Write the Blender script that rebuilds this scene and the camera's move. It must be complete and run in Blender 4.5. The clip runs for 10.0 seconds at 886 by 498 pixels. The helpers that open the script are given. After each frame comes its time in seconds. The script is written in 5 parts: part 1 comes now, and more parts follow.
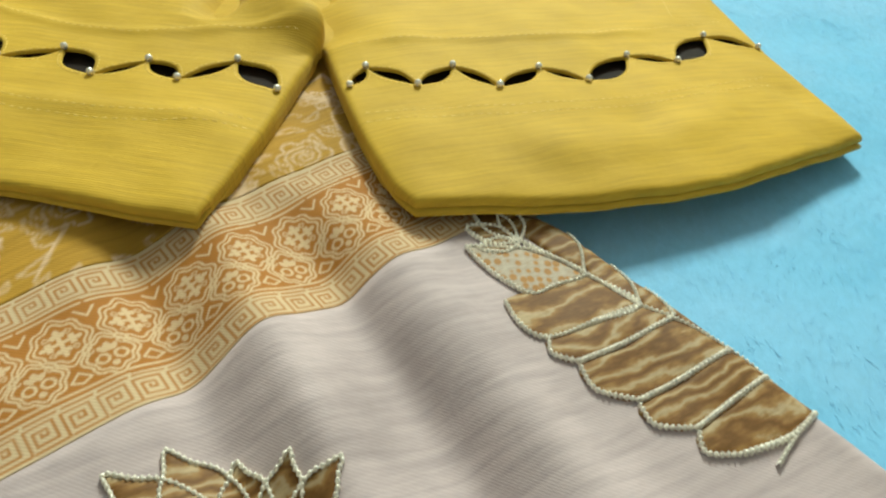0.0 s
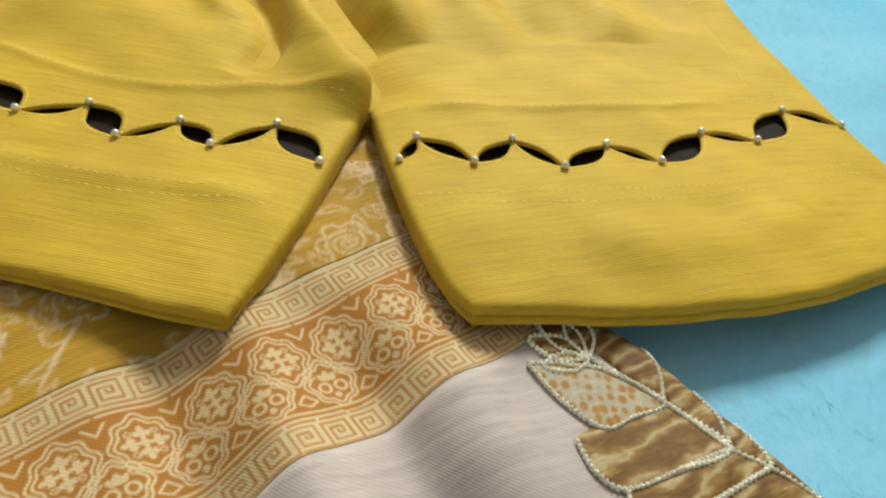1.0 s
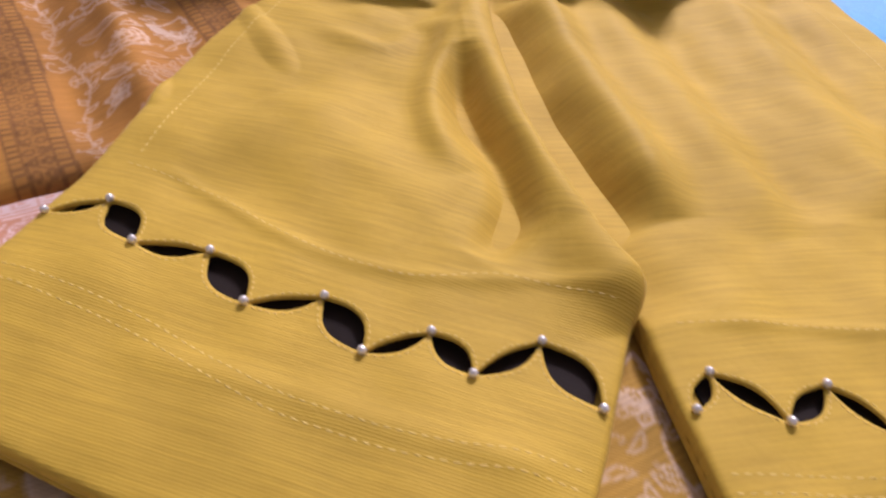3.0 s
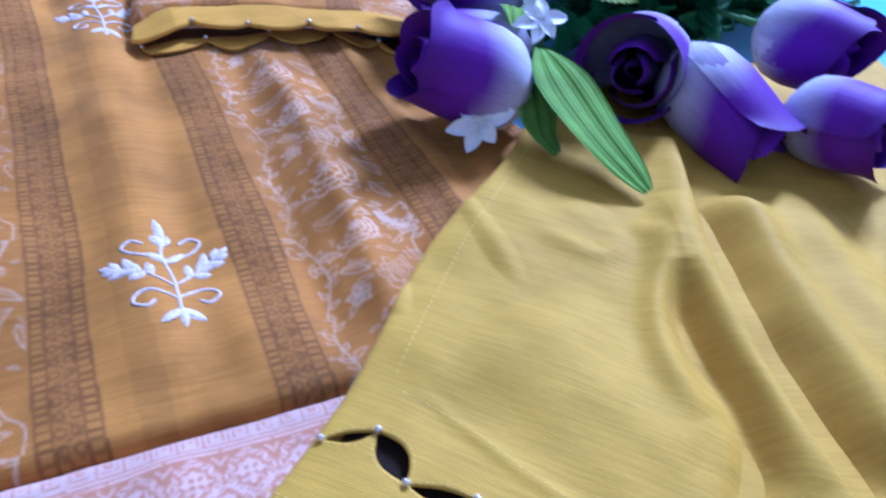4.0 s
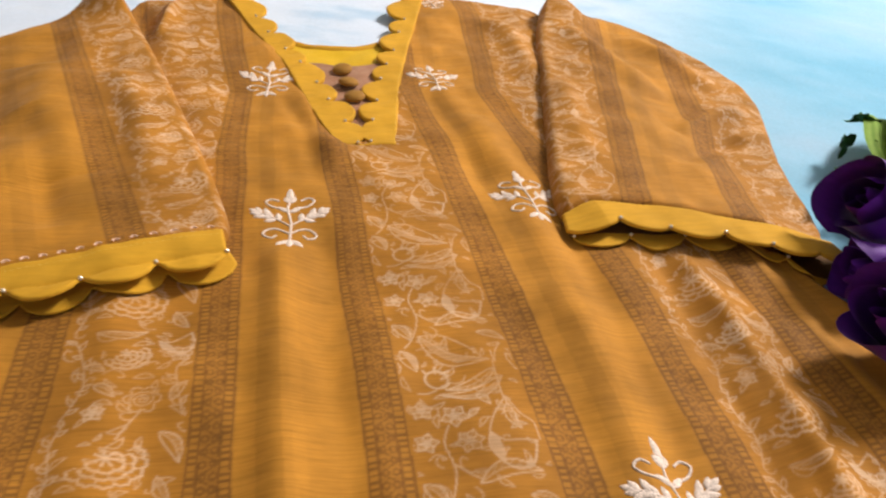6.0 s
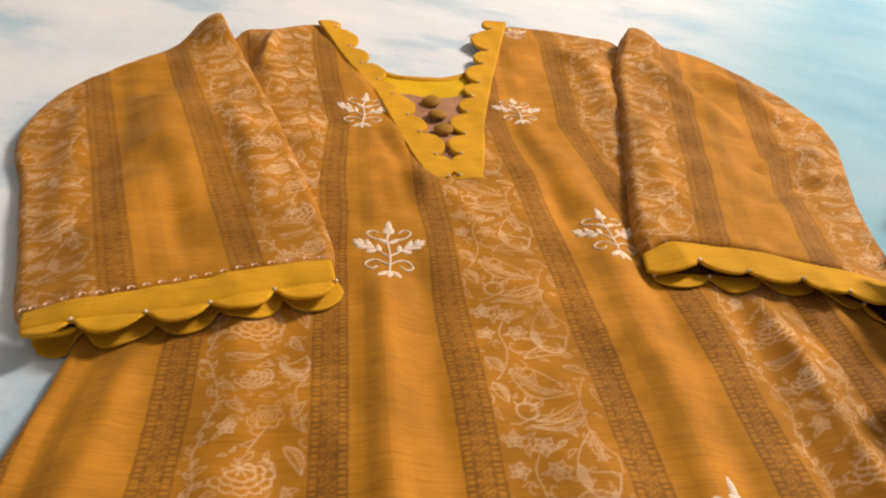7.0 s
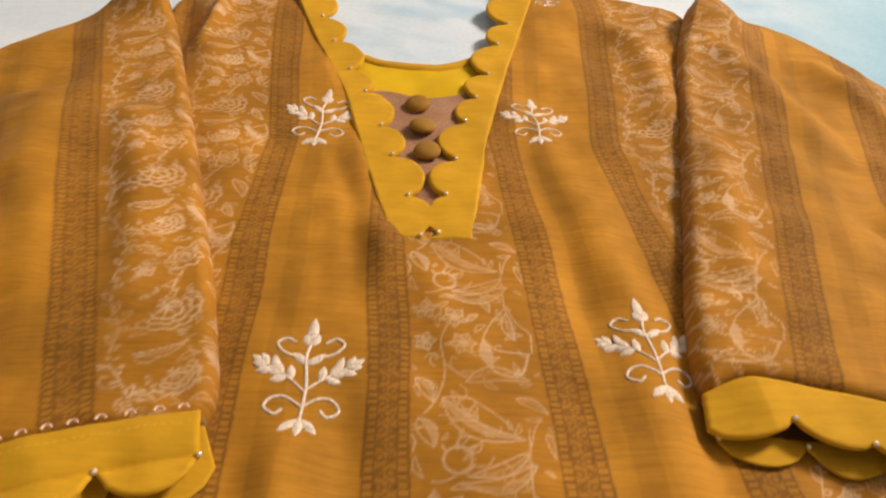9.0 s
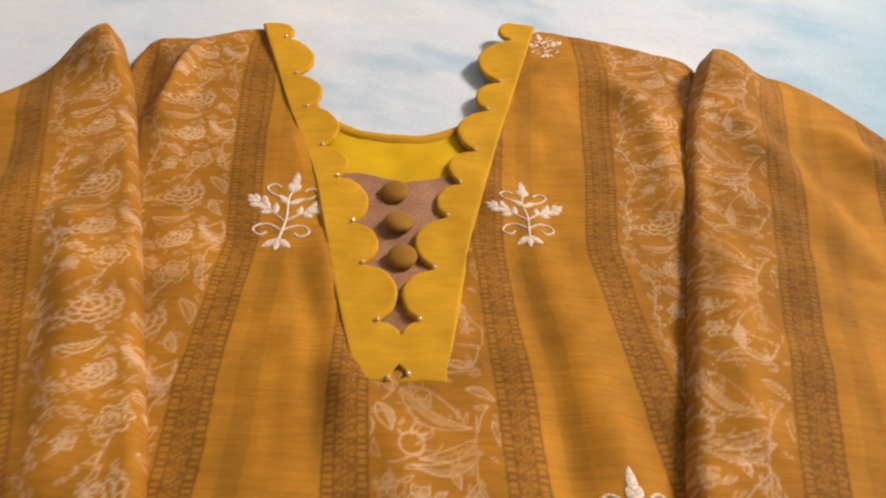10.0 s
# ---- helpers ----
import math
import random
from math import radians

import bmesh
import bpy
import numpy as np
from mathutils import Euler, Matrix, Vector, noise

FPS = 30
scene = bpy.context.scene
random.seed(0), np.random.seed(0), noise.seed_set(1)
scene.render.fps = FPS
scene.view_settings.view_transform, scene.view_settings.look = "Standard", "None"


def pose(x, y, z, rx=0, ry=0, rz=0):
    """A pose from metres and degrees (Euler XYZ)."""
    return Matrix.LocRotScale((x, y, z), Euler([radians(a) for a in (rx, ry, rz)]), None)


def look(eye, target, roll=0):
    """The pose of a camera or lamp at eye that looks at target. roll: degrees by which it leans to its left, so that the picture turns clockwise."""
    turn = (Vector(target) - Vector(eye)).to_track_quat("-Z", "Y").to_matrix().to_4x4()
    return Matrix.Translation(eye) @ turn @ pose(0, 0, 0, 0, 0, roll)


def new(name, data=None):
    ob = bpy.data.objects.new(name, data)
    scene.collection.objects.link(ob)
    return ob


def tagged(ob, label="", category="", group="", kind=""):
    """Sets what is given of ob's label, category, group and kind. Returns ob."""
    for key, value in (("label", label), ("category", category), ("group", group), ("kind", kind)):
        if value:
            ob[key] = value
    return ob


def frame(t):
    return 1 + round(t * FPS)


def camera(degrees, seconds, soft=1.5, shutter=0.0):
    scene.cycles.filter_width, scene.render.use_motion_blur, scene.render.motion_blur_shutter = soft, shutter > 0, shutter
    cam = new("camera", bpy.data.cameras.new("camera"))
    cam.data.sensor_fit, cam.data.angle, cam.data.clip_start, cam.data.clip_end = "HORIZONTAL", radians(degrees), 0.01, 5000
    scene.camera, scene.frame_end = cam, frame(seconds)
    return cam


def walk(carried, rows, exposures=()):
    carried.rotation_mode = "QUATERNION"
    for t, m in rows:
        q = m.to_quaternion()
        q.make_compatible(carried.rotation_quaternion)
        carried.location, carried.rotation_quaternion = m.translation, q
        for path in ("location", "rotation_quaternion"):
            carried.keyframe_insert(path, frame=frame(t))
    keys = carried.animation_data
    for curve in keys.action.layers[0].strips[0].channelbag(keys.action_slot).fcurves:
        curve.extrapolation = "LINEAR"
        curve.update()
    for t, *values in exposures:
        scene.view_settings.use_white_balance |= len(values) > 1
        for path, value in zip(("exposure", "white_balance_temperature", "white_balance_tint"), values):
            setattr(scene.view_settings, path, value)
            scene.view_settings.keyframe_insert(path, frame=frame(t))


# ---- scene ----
cam = camera(62.9, 10.0, soft=2.2, shutter=0.3)
PATH = [
    (0, (0.129, -0.633, 0.129), (1.117, 0.405, -1.266), 4.8),
    (0.5, (0.137, -0.617, 0.128), (1.123, 0.439, -1.255), 5.8),
    (1, (0.14, -0.603, 0.129), (1.114, 0.479, -1.243), 6.4),
    (1.5, (0.14, -0.588, 0.131), (1.098, 0.519, -1.231), 6.9),
    (2, (0.137, -0.573, 0.13), (1.075, 0.559, -1.226), 7.4),
    (2.2, (0.135, -0.566, 0.132), (1.063, 0.574, -1.224), 7.6),
    (3.3, (0.125, -0.501, 0.153), (0.93, 0.673, -1.251), 7.4),
    (3.5, (0.118, -0.491, 0.163), (0.9, 0.728, -1.216), 7.1),
    (4, (0.096, -0.468, 0.182), (0.81, 0.866, -1.126), 6.5),
    (4.5, (0.069, -0.448, 0.196), (0.704, 0.985, -1.046), 6.6),
    (5, (0.045, -0.434, 0.207), (0.588, 1.078, -0.984), 6.9),
    (5.5, (-0.003, -0.421, 0.224), (0.441, 1.139, -0.947), 6.7),
    (6, (-0.036, -0.417, 0.232), (0.32, 1.17, -0.931), 6.3),
    (6.2, (-0.043, -0.419, 0.239), (0.27, 1.183, -0.916), 6.0),
    (7.5, (-0.063, -0.43, 0.267), (0.107, 1.167, -0.925), 5.0),
    (8, (-0.051, -0.386, 0.253), (0.082, 1.185, -0.976), 4.7),
    (8.5, (-0.027, -0.313, 0.224), (0.08, 1.221, -1.055), 4.8),
    (9, (-0.009, -0.258, 0.233), (0.077, 1.243, -1.086), 4.9),
    (9.5, (-0.001, -0.217, 0.255), (0.076, 1.259, -1.092), 5.3),
    (10, (0.004, -0.176, 0.26), (0.076, 1.268, -1.122), 5.2),
]
EXPOSURES = [
    (0.0, 0.19, 5250, -13), (1.0, 0.11, 5400, -9), (2.0, 0.06, 5850, 7), (2.7, -0.05, 5500, 22), (3.5, 0.17, 4000, 49), (4.0, 0.21, 3650, 27), (4.5, 0.26, 3480, 18), (5.0, 0.17, 3750, 10),
    (5.5, 0.11, 4600, 12), (6.0, 0.05, 6100, 14), (6.6, -0.08, 7000, 16), (7.5, -0.12, 7900, 18), (8.0, -0.17, 8600, 18), (8.5, -0.2, 9000, 18), (9.0, -0.20, 7050, 13), (9.5, -0.25, 6600, 14), (10.0, -0.3, 6900, 17),
]
walk(cam, [(t, look(eye, target, roll)) for t, eye, target, roll in PATH], EXPOSURES)

# ---- light ----
world = bpy.data.worlds.new("room_air")
world.use_nodes = True
world.node_tree.nodes["Background"].inputs[0].default_value = (0.75, 0.82, 1.0, 1)
world.node_tree.nodes["Background"].inputs[1].default_value = 0.03
scene.world = world

lamp = bpy.data.lights.new("ceiling_lamp", "AREA")
lamp.shape, lamp.size, lamp.size_y, lamp.energy, lamp.color = "RECTANGLE", 0.36, 0.62, 106.0, (1.0, 0.87, 0.70)
lamp_ob = new("ceiling_lamp_light", lamp)
lamp_ob.matrix_world = look((1.90, 1.02, 1.82), (0.1, -0.1, 0.0))


# ---- materials ----
def nodes_of(name):
    m = bpy.data.materials.new(name)
    m.use_nodes = True
    nt = m.node_tree
    return m, nt, nt.nodes["Principled BSDF"]


def add(nt, kind, **inputs):
    n = nt.nodes.new(kind)
    for key, value in inputs.items():
        n.inputs[key.replace("_", " ")].default_value = value
    return n


def mix_rgb(nt, mode, fac, a, b):
    n = nt.nodes.new("ShaderNodeMix")
    n.data_type, n.blend_type = "RGBA", mode
    for sock, value in ((n.inputs[0], fac), (n.inputs[6], a), (n.inputs[7], b)):
        if hasattr(value, "links"):
            nt.links.new(value, sock)
        else:
            sock.default_value = value
    return n.outputs[2]


def ramp(nt, fac, stops):
    n = nt.nodes.new("ShaderNodeValToRGB")
    while len(n.color_ramp.elements) < len(stops):
        n.color_ramp.elements.new(0.5)
    for e, (p, c) in zip(n.color_ramp.elements, stops):
        e.position, e.color = p, (*c, 1) if len(c) == 3 else c
    nt.links.new(fac, n.inputs[0])
    return n.outputs[0]


def coords(nt, scale=(1, 1, 1), turn=0.0):
    tc = nt.nodes.new("ShaderNodeTexCoord")
    mp = nt.nodes.new("ShaderNodeMapping")
    mp.vector_type = "TEXTURE"
    mp.inputs["Scale"].default_value = tuple(1 / v for v in scale)
    mp.inputs["Rotation"].default_value = (0, 0, radians(-turn))
    nt.links.new(tc.outputs["Object"], mp.inputs[0])
    return mp.outputs[0]


def noise_tex(nt, vec, scale, detail=3.0, rough=0.55):
    n = add(nt, "ShaderNodeTexNoise", Scale=scale, Detail=detail, Roughness=rough)
    nt.links.new(vec, n.inputs["Vector"])
    return n.outputs[0]


def bump(nt, bsdf, height, strength, distance, before=None):
    n = add(nt, "ShaderNodeBump", Strength=strength, Distance=distance)
    nt.links.new(height, n.inputs["Height"])
    if before is not None:
        nt.links.new(before, n.inputs["Normal"])
    nt.links.new(n.outputs[0], bsdf.inputs["Normal"])
    return n.outputs[0]


def cloth_material(name, colour=None, slub=0.25, turn=0.0, rough=0.75, weave=0.35, sheen=0.06, stretch=16.0, mottled=0.12, ribs=0.0):
    """Woven cloth: dyed by the 'dye' attribute or by one colour, with slubs along the thread, mottling and a fine weave."""
    m, nt, b = nodes_of(name)
    if colour is None:
        at = nt.nodes.new("ShaderNodeAttribute")
        at.attribute_name = "dye"
        col = at.outputs["Color"]
    else:
        rgb = nt.nodes.new("ShaderNodeRGB")
        rgb.outputs[0].default_value = (*colour, 1)
        col = rgb.outputs[0]
    threads = noise_tex(nt, coords(nt, (48, 48 * stretch, 48), turn), 1.0, 5.0, 0.65)
    col = mix_rgb(nt, "MULTIPLY", 1.0, col, ramp(nt, threads, [(0.25, (1 - slub,) * 3), (0.55, (1,) * 3), (0.8, (1 + slub * 0.6,) * 3)]))
    cloud = noise_tex(nt, coords(nt), 22.0, 4.0, 0.6)
    col = mix_rgb(nt, "MULTIPLY", 1.0, col, ramp(nt, cloud, [(0.3, (1 - mottled,) * 3), (0.7, (1 + mottled * 0.5,) * 3)]))
    nt.links.new(col, b.inputs["Base Color"])
    b.inputs["Roughness"].default_value = rough
    b.inputs["Sheen Weight"].default_value = sheen
    b.inputs["Sheen Roughness"].default_value = 0.4
    b.inputs["Specular IOR Level"].default_value = 0.16
    warp = add(nt, "ShaderNodeTexWave", Scale=ribs or 620.0, Distortion=1.5)
    warp.bands_direction = "Y" if ribs else "DIAGONAL"
    nt.links.new(coords(nt, (1, 1, 1), turn), warp.inputs["Vector"])
    first = bump(nt, b, warp.outputs["Fac"], weave, 0.00012)
    second = bump(nt, b, threads, 0.25, 0.00015, first)
    bump(nt, b, noise_tex(nt, coords(nt), 140.0, 3.0), 0.25, 0.0008, second)
    return m


MUSTARD = (0.580, 0.368, 0.027)
m_print = cloth_material("printed_cotton_silk", None, slub=0.28, stretch=22, mottled=0.30)
m_border = cloth_material("printed_border", None, slub=0.12, stretch=3.0, mottled=0.08, weave=0.25)
m_beige = cloth_material("beige_slub_silk", (0.51, 0.41, 0.40), slub=0.25, turn=14, stretch=9, mottled=0.24, weave=0.2)
m_mustard = cloth_material("mustard_satin_cotton", MUSTARD, slub=0.20, stretch=24, turn=47, rough=0.68, weave=0.28, ribs=420.0, mottled=0.14, sheen=0.06)
m_mustard_cross = cloth_material("mustard_satin_cotton_cross", MUSTARD, slub=0.18, stretch=24, turn=22, rough=0.68, weave=0.20, ribs=420.0, mottled=0.14, sheen=0.06)
m_trim = cloth_material("mustard_trim", (0.61, 0.335, 0.022), slub=0.16, stretch=6, rough=0.78, weave=0.25, mottled=0.16, sheen=0.02)
m_inside = cloth_material("bright_yellow_lining", (0.66, 0.42, 0.01), slub=0.05, stretch=4, rough=0.6, weave=0.3, mottled=0.10)
# near-black cloth that stands in for the shade inside the trouser cutwork
m_hole_shade = cloth_material("dark_brown_lining", (0.018, 0.011, 0.007), slub=0.1, stretch=3, rough=0.8, weave=0.2, sheen=0.0)
m_placket = cloth_material("pinkish_brown_placket", None, slub=0.2, stretch=0.15, mottled=0.15)
m_thread = cloth_material("mustard_thread", (0.74, 0.52, 0.12), slub=0.1, stretch=2, rough=0.6)
m_inner = cloth_material("shaded_sleeve_reverse", (0.13, 0.065, 0.020), slub=0.3, stretch=6, rough=0.8, sheen=0.0)
m_button = cloth_material("brown_covered_button", (0.33, 0.17, 0.030), slub=0.15, stretch=4, rough=0.7)


def plain_material(name, colour, rough=0.5, metal=0.0, spec=0.5, vary=0.08, scale=300.0, depth=0.0002):
    m, nt, b = nodes_of(name)
    n = noise_tex(nt, coords(nt), scale, 3.0)
    rgb = nt.nodes.new("ShaderNodeRGB")
    rgb.outputs[0].default_value = (*colour, 1)
    nt.links.new(mix_rgb(nt, "MULTIPLY", 1.0, rgb.outputs[0], ramp(nt, n, [(0.3, (1 - vary,) * 3), (0.7, (1 + vary,) * 3)])), b.inputs["Base Color"])
    b.inputs["Roughness"].default_value, b.inputs["Metallic"].default_value = rough, metal
    b.inputs["Specular IOR Level"].default_value = spec
    bump(nt, b, n, 0.3, depth)
    return m


m_pearl = plain_material("pearl", (0.80, 0.74, 0.64), rough=0.22, metal=0.55, spec=0.7)
m_embroidery = plain_material("white_embroidery_thread", (0.70, 0.60, 0.55), rough=0.6, vary=0.4, scale=1100.0, depth=0.0008)
m_cord = plain_material("silver_cream_twisted_cord", (0.86, 0.80, 0.68), rough=0.32, metal=0.2, vary=0.4, scale=1500.0, depth=0.0005)
m_loop = plain_material("pink_loop_lace", (0.75, 0.52, 0.42), rough=0.6, vary=0.15, scale=900.0)
m_wall = plain_material("white_wall_paint", (0.58, 0.56, 0.53), rough=0.85, vary=0.03, scale=6.0)
m_floor = plain_material("grey_floor_tile", (0.45, 0.42, 0.38), rough=0.5, vary=0.08, scale=9.0)
m_stem = plain_material("green_plastic_stem", (0.10, 0.24, 0.06), rough=0.5, vary=0.15)


def applique_material(name, spots=False):
    """Silk with wavy brown grain, or with brown spots on cream."""
    m, nt, b = nodes_of(name)
    if spots:
        v = add(nt, "ShaderNodeTexVoronoi", Scale=430.0, Randomness=0.45)
        nt.links.new(coords(nt, (1, 0.8, 0.01), 35), v.inputs["Vector"])
        col = ramp(nt, v.outputs["Distance"], [(0.0, (0.33, 0.16, 0.035)), (0.34, (0.36, 0.18, 0.04)), (0.44, (0.40, 0.32, 0.23)), (1.0, (0.46, 0.38, 0.28))])
    else:
        w = add(nt, "ShaderNodeTexWave", Scale=70.0, Distortion=16.0, Detail=5.0)
        w.inputs["Detail Scale"].default_value = 1.2
        w.bands_direction = "Y"
        nt.links.new(coords(nt, (0.5, 1.0, 1.0), 12), w.inputs["Vector"])
        col = ramp(nt, w.outputs["Fac"], [(0.0, (0.15, 0.070, 0.016)), (0.35, (0.22, 0.110, 0.028)), (0.75, (0.29, 0.165, 0.052)), (1.0, (0.42, 0.31, 0.17))])
    fine = noise_tex(nt, coords(nt, (300, 2600, 300), 10), 1.0, 3.0)
    col = mix_rgb(nt, "MULTIPLY", 1.0, col, ramp(nt, fine, [(0.3, (0.78,) * 3), (0.7, (1.12,) * 3)]))
    nt.links.new(col, b.inputs["Base Color"])
    b.inputs["Roughness"].default_value = 0.6
    b.inputs["Specular IOR Level"].default_value = 0.2
    bump(nt, b, fine, 0.5, 0.0002)
    return m


m_applique = applique_material("brown_grain_silk")
m_spotted = applique_material("brown_spotted_silk", True)


def blanket_material():
    """Blue plush with cloudy white patches and a brushed nap."""
    m, nt, b = nodes_of("blue_plush")
    cloud = noise_tex(nt, coords(nt, (1, 1.3, 1), 30), 3.2, 5.0, 0.6)
    col = ramp(nt, cloud, [(0.36, (0.18, 0.46, 0.70)), (0.48, (0.25, 0.51, 0.74)), (0.62, (0.33, 0.54, 0.76))])
    # the blanket's print fades from blue to nearly white towards its far end
    tc = nt.nodes.new("ShaderNodeTexCoord")
    sep = nt.nodes.new("ShaderNodeSeparateXYZ")
    nt.links.new(tc.outputs["Object"], sep.inputs[0])
    far = nt.nodes.new("ShaderNodeMapRange")
    far.interpolation_type = "SMOOTHSTEP"
    for key, value in (("From Min", -0.42), ("From Max", 0.04), ("To Min", 0.0), ("To Max", 1.0)):
        far.inputs[key].default_value = value
    warped = add(nt, "ShaderNodeMath")
    warped.operation = "MULTIPLY_ADD"
    warped.inputs[1].default_value = -1.6
    nt.links.new(sep.outputs[0], warped.inputs[0])
    nt.links.new(sep.outputs[1], warped.inputs[2])
    nt.links.new(warped.outputs[0], far.inputs["Value"])
    patch = ramp(nt, noise_tex(nt, coords(nt, (1, 1.6, 1), 20), 5.0, 4.0, 0.55), [(0.36, (0.38, 0.58, 0.82)), (0.46, (0.60, 0.73, 0.93)), (0.62, (0.69, 0.79, 0.96))])
    col = mix_rgb(nt, "MIX", far.outputs[0], col, patch)
    nap = noise_tex(nt, coords(nt, (260, 420, 260), -35), 1.0, 4.0, 0.65)
    col = mix_rgb(nt, "MULTIPLY", 1.0, col, ramp(nt, nap, [(0.3, (0.93,) * 3), (0.7, (1.04,) * 3)]))
    nt.links.new(col, b.inputs["Base Color"])
    b.inputs["Roughness"].default_value = 0.95
    b.inputs["Sheen Weight"].default_value = 0.15
    b.inputs["Specular IOR Level"].default_value = 0.1
    first = bump(nt, b, nap, 0.35, 0.0007)
    bump(nt, b, noise_tex(nt, coords(nt), 45.0, 4.0), 0.3, 0.0016, first)
    return m


m_blanket = blanket_material()


def petal_material():
    """Artificial petals: deep violet at the rim, white at the foot."""
    m, nt, b = nodes_of("violet_white_petal")
    at = nt.nodes.new("ShaderNodeAttribute")
    at.attribute_name = "dye"
    veins = noise_tex(nt, coords(nt, (500, 500, 60)), 1.0, 3.0)
    col = mix_rgb(nt, "MULTIPLY", 1.0, at.outputs["Color"], ramp(nt, veins, [(0.3, (0.86,) * 3), (0.7, (1.08,) * 3)]))
    nt.links.new(col, b.inputs["Base Color"])
    b.inputs["Roughness"].default_value = 0.6
    b.inputs["Sheen Weight"].default_value = 0.05
    b.inputs["Specular IOR Level"].default_value = 0.25
    bump(nt, b, veins, 0.3, 0.0004)
    return m


m_petal = petal_material()


def leaf_material(name, dark, light):
    m, nt, b = nodes_of(name)
    at = nt.nodes.new("ShaderNodeAttribute")
    at.attribute_name = "rib"
    info = nt.nodes.new("ShaderNodeObjectInfo")
    w = nt.nodes.new("ShaderNodeTexWave")
    w.inputs["Scale"].default_value, w.inputs["Distortion"].default_value = 4.0, 1.2
    nt.links.new(at.outputs["Vector"], w.inputs["Vector"])
    col = ramp(nt, w.outputs["Fac"], [(0.0, dark), (0.5, tuple((p + q) / 2 for p, q in zip(dark, light))), (1.0, light)])
    cloud = noise_tex(nt, coords(nt), 60.0, 3.0)
    col = mix_rgb(nt, "MULTIPLY", 1.0, col, ramp(nt, cloud, [(0.3, (0.75,) * 3), (0.7, (1.15,) * 3)]))
    shade = ramp(nt, info.outputs["Random"], [(0.0, (0.75, 0.8, 0.8)), (1.0, (1.2, 1.15, 1.0))])
    col = mix_rgb(nt, "MULTIPLY", 1.0, col, shade)
    nt.links.new(col, b.inputs["Base Color"])
    b.inputs["Roughness"].default_value = 0.7
    b.inputs["Specular IOR Level"].default_value = 0.15
    bump(nt, b, w.outputs["Fac"], 0.4, 0.0004)
    return m


m_leaf = leaf_material("light_green_leaf", (0.15, 0.29, 0.025), (0.22, 0.37, 0.045))
m_broad = leaf_material("broad_green_leaf", (0.075, 0.120, 0.006), (0.175, 0.235, 0.016))
m_ivy = leaf_material("dark_green_leaf", (0.015, 0.07, 0.025), (0.045, 0.16, 0.05))
m_white_petal = plain_material("white_petal", (0.82, 0.84, 0.86), rough=0.55, vary=0.06, scale=500.0)


# ---- shapes ----
def smooth(points, n=6, closed=True):
    """A Catmull-Rom line through the points."""
    p = np.array(points, float)
    k = len(p)
    out = []
    for i in range(k if closed else k - 1):
        a, b_, c, d = (p[(i + j) % k] if closed else p[min(max(i + j, 0), k - 1)] for j in (-1, 0, 1, 2))
        for t in np.arange(n) / n:
            out.append(0.5 * (2 * b_ + (c - a) * t + (2 * a - 5 * b_ + 4 * c - d) * t * t + (3 * b_ - a - 3 * c + d) * t ** 3))
    if not closed:
        out.append(p[-1])
    return np.array(out)


def inside(poly, x, y):
    res = np.zeros(x.shape, bool)
    q = np.roll(poly, -1, axis=0)
    for (x0, y0), (x1, y1) in zip(poly, q):
        if y0 == y1:
            continue
        cross = (y0 > y) != (y1 > y)
        res ^= cross & (x < (x1 - x0) * (y - y0) / (y1 - y0) + x0)
    return res


def nearest(poly, x, y, closed=True):
    """The distance to the line and its nearest point."""
    best = np.full(x.shape, 1e9)
    bx, by = x.copy(), y.copy()
    q = np.roll(poly, -1, axis=0)
    pairs = list(zip(poly, q))
    for (x0, y0), (x1, y1) in (pairs if closed else pairs[:-1]):
        dx, dy = x1 - x0, y1 - y0
        t = np.clip(((x - x0) * dx + (y - y0) * dy) / (dx * dx + dy * dy + 1e-15), 0, 1)
        px, py = x0 + t * dx, y0 + t * dy
        d = (x - px) ** 2 + (y - py) ** 2
        m = d < best
        best[m], bx[m], by[m] = d[m], px[m], py[m]
    return np.sqrt(best), bx, by


class Field:
    """Values of a slow function on a grid, read between its points."""

    def __init__(self, fn, lo, hi, step):
        self.lo, self.step = lo, step
        self.n = [int((h - l) / step) + 2 for l, h in zip(lo, hi)]
        gx, gy = np.meshgrid(lo[0] + np.arange(self.n[0]) * step, lo[1] + np.arange(self.n[1]) * step)
        self.a = fn(gx.ravel(), gy.ravel()).reshape(gx.shape)

    def __call__(self, x, y):
        fx = np.clip((x - self.lo[0]) / self.step, 0, self.n[0] - 1.001)
        fy = np.clip((y - self.lo[1]) / self.step, 0, self.n[1] - 1.001)
        i, j = fx.astype(int), fy.astype(int)
        u, v = fx - i, fy - j
        a = self.a
        return (a[j, i] * (1 - u) + a[j, i + 1] * u) * (1 - v) + (a[j + 1, i] * (1 - u) + a[j + 1, i + 1] * u) * v


def rim_distance(poly, x, y):
    """The distance to a closed line: exact near it, read from a coarse grid elsewhere."""
    if len(x) < 3000:
        return nearest(poly, x, y)[0]
    coarse = Field(lambda a, b: nearest(poly, a, b)[0], (x.min() - 0.004, y.min() - 0.004), (x.max() + 0.004, y.max() + 0.004), 0.004)
    d = coarse(x, y)
    m = d < 0.014
    d[m] = nearest(poly, x[m], y[m])[0]
    return d


def rise(d, r):
    """A rounded edge: 0 at the rim, 1 from r inwards."""
    return np.sqrt(np.clip(1 - (1 - np.clip(d, 0, r) / r) ** 2, 0, 1))


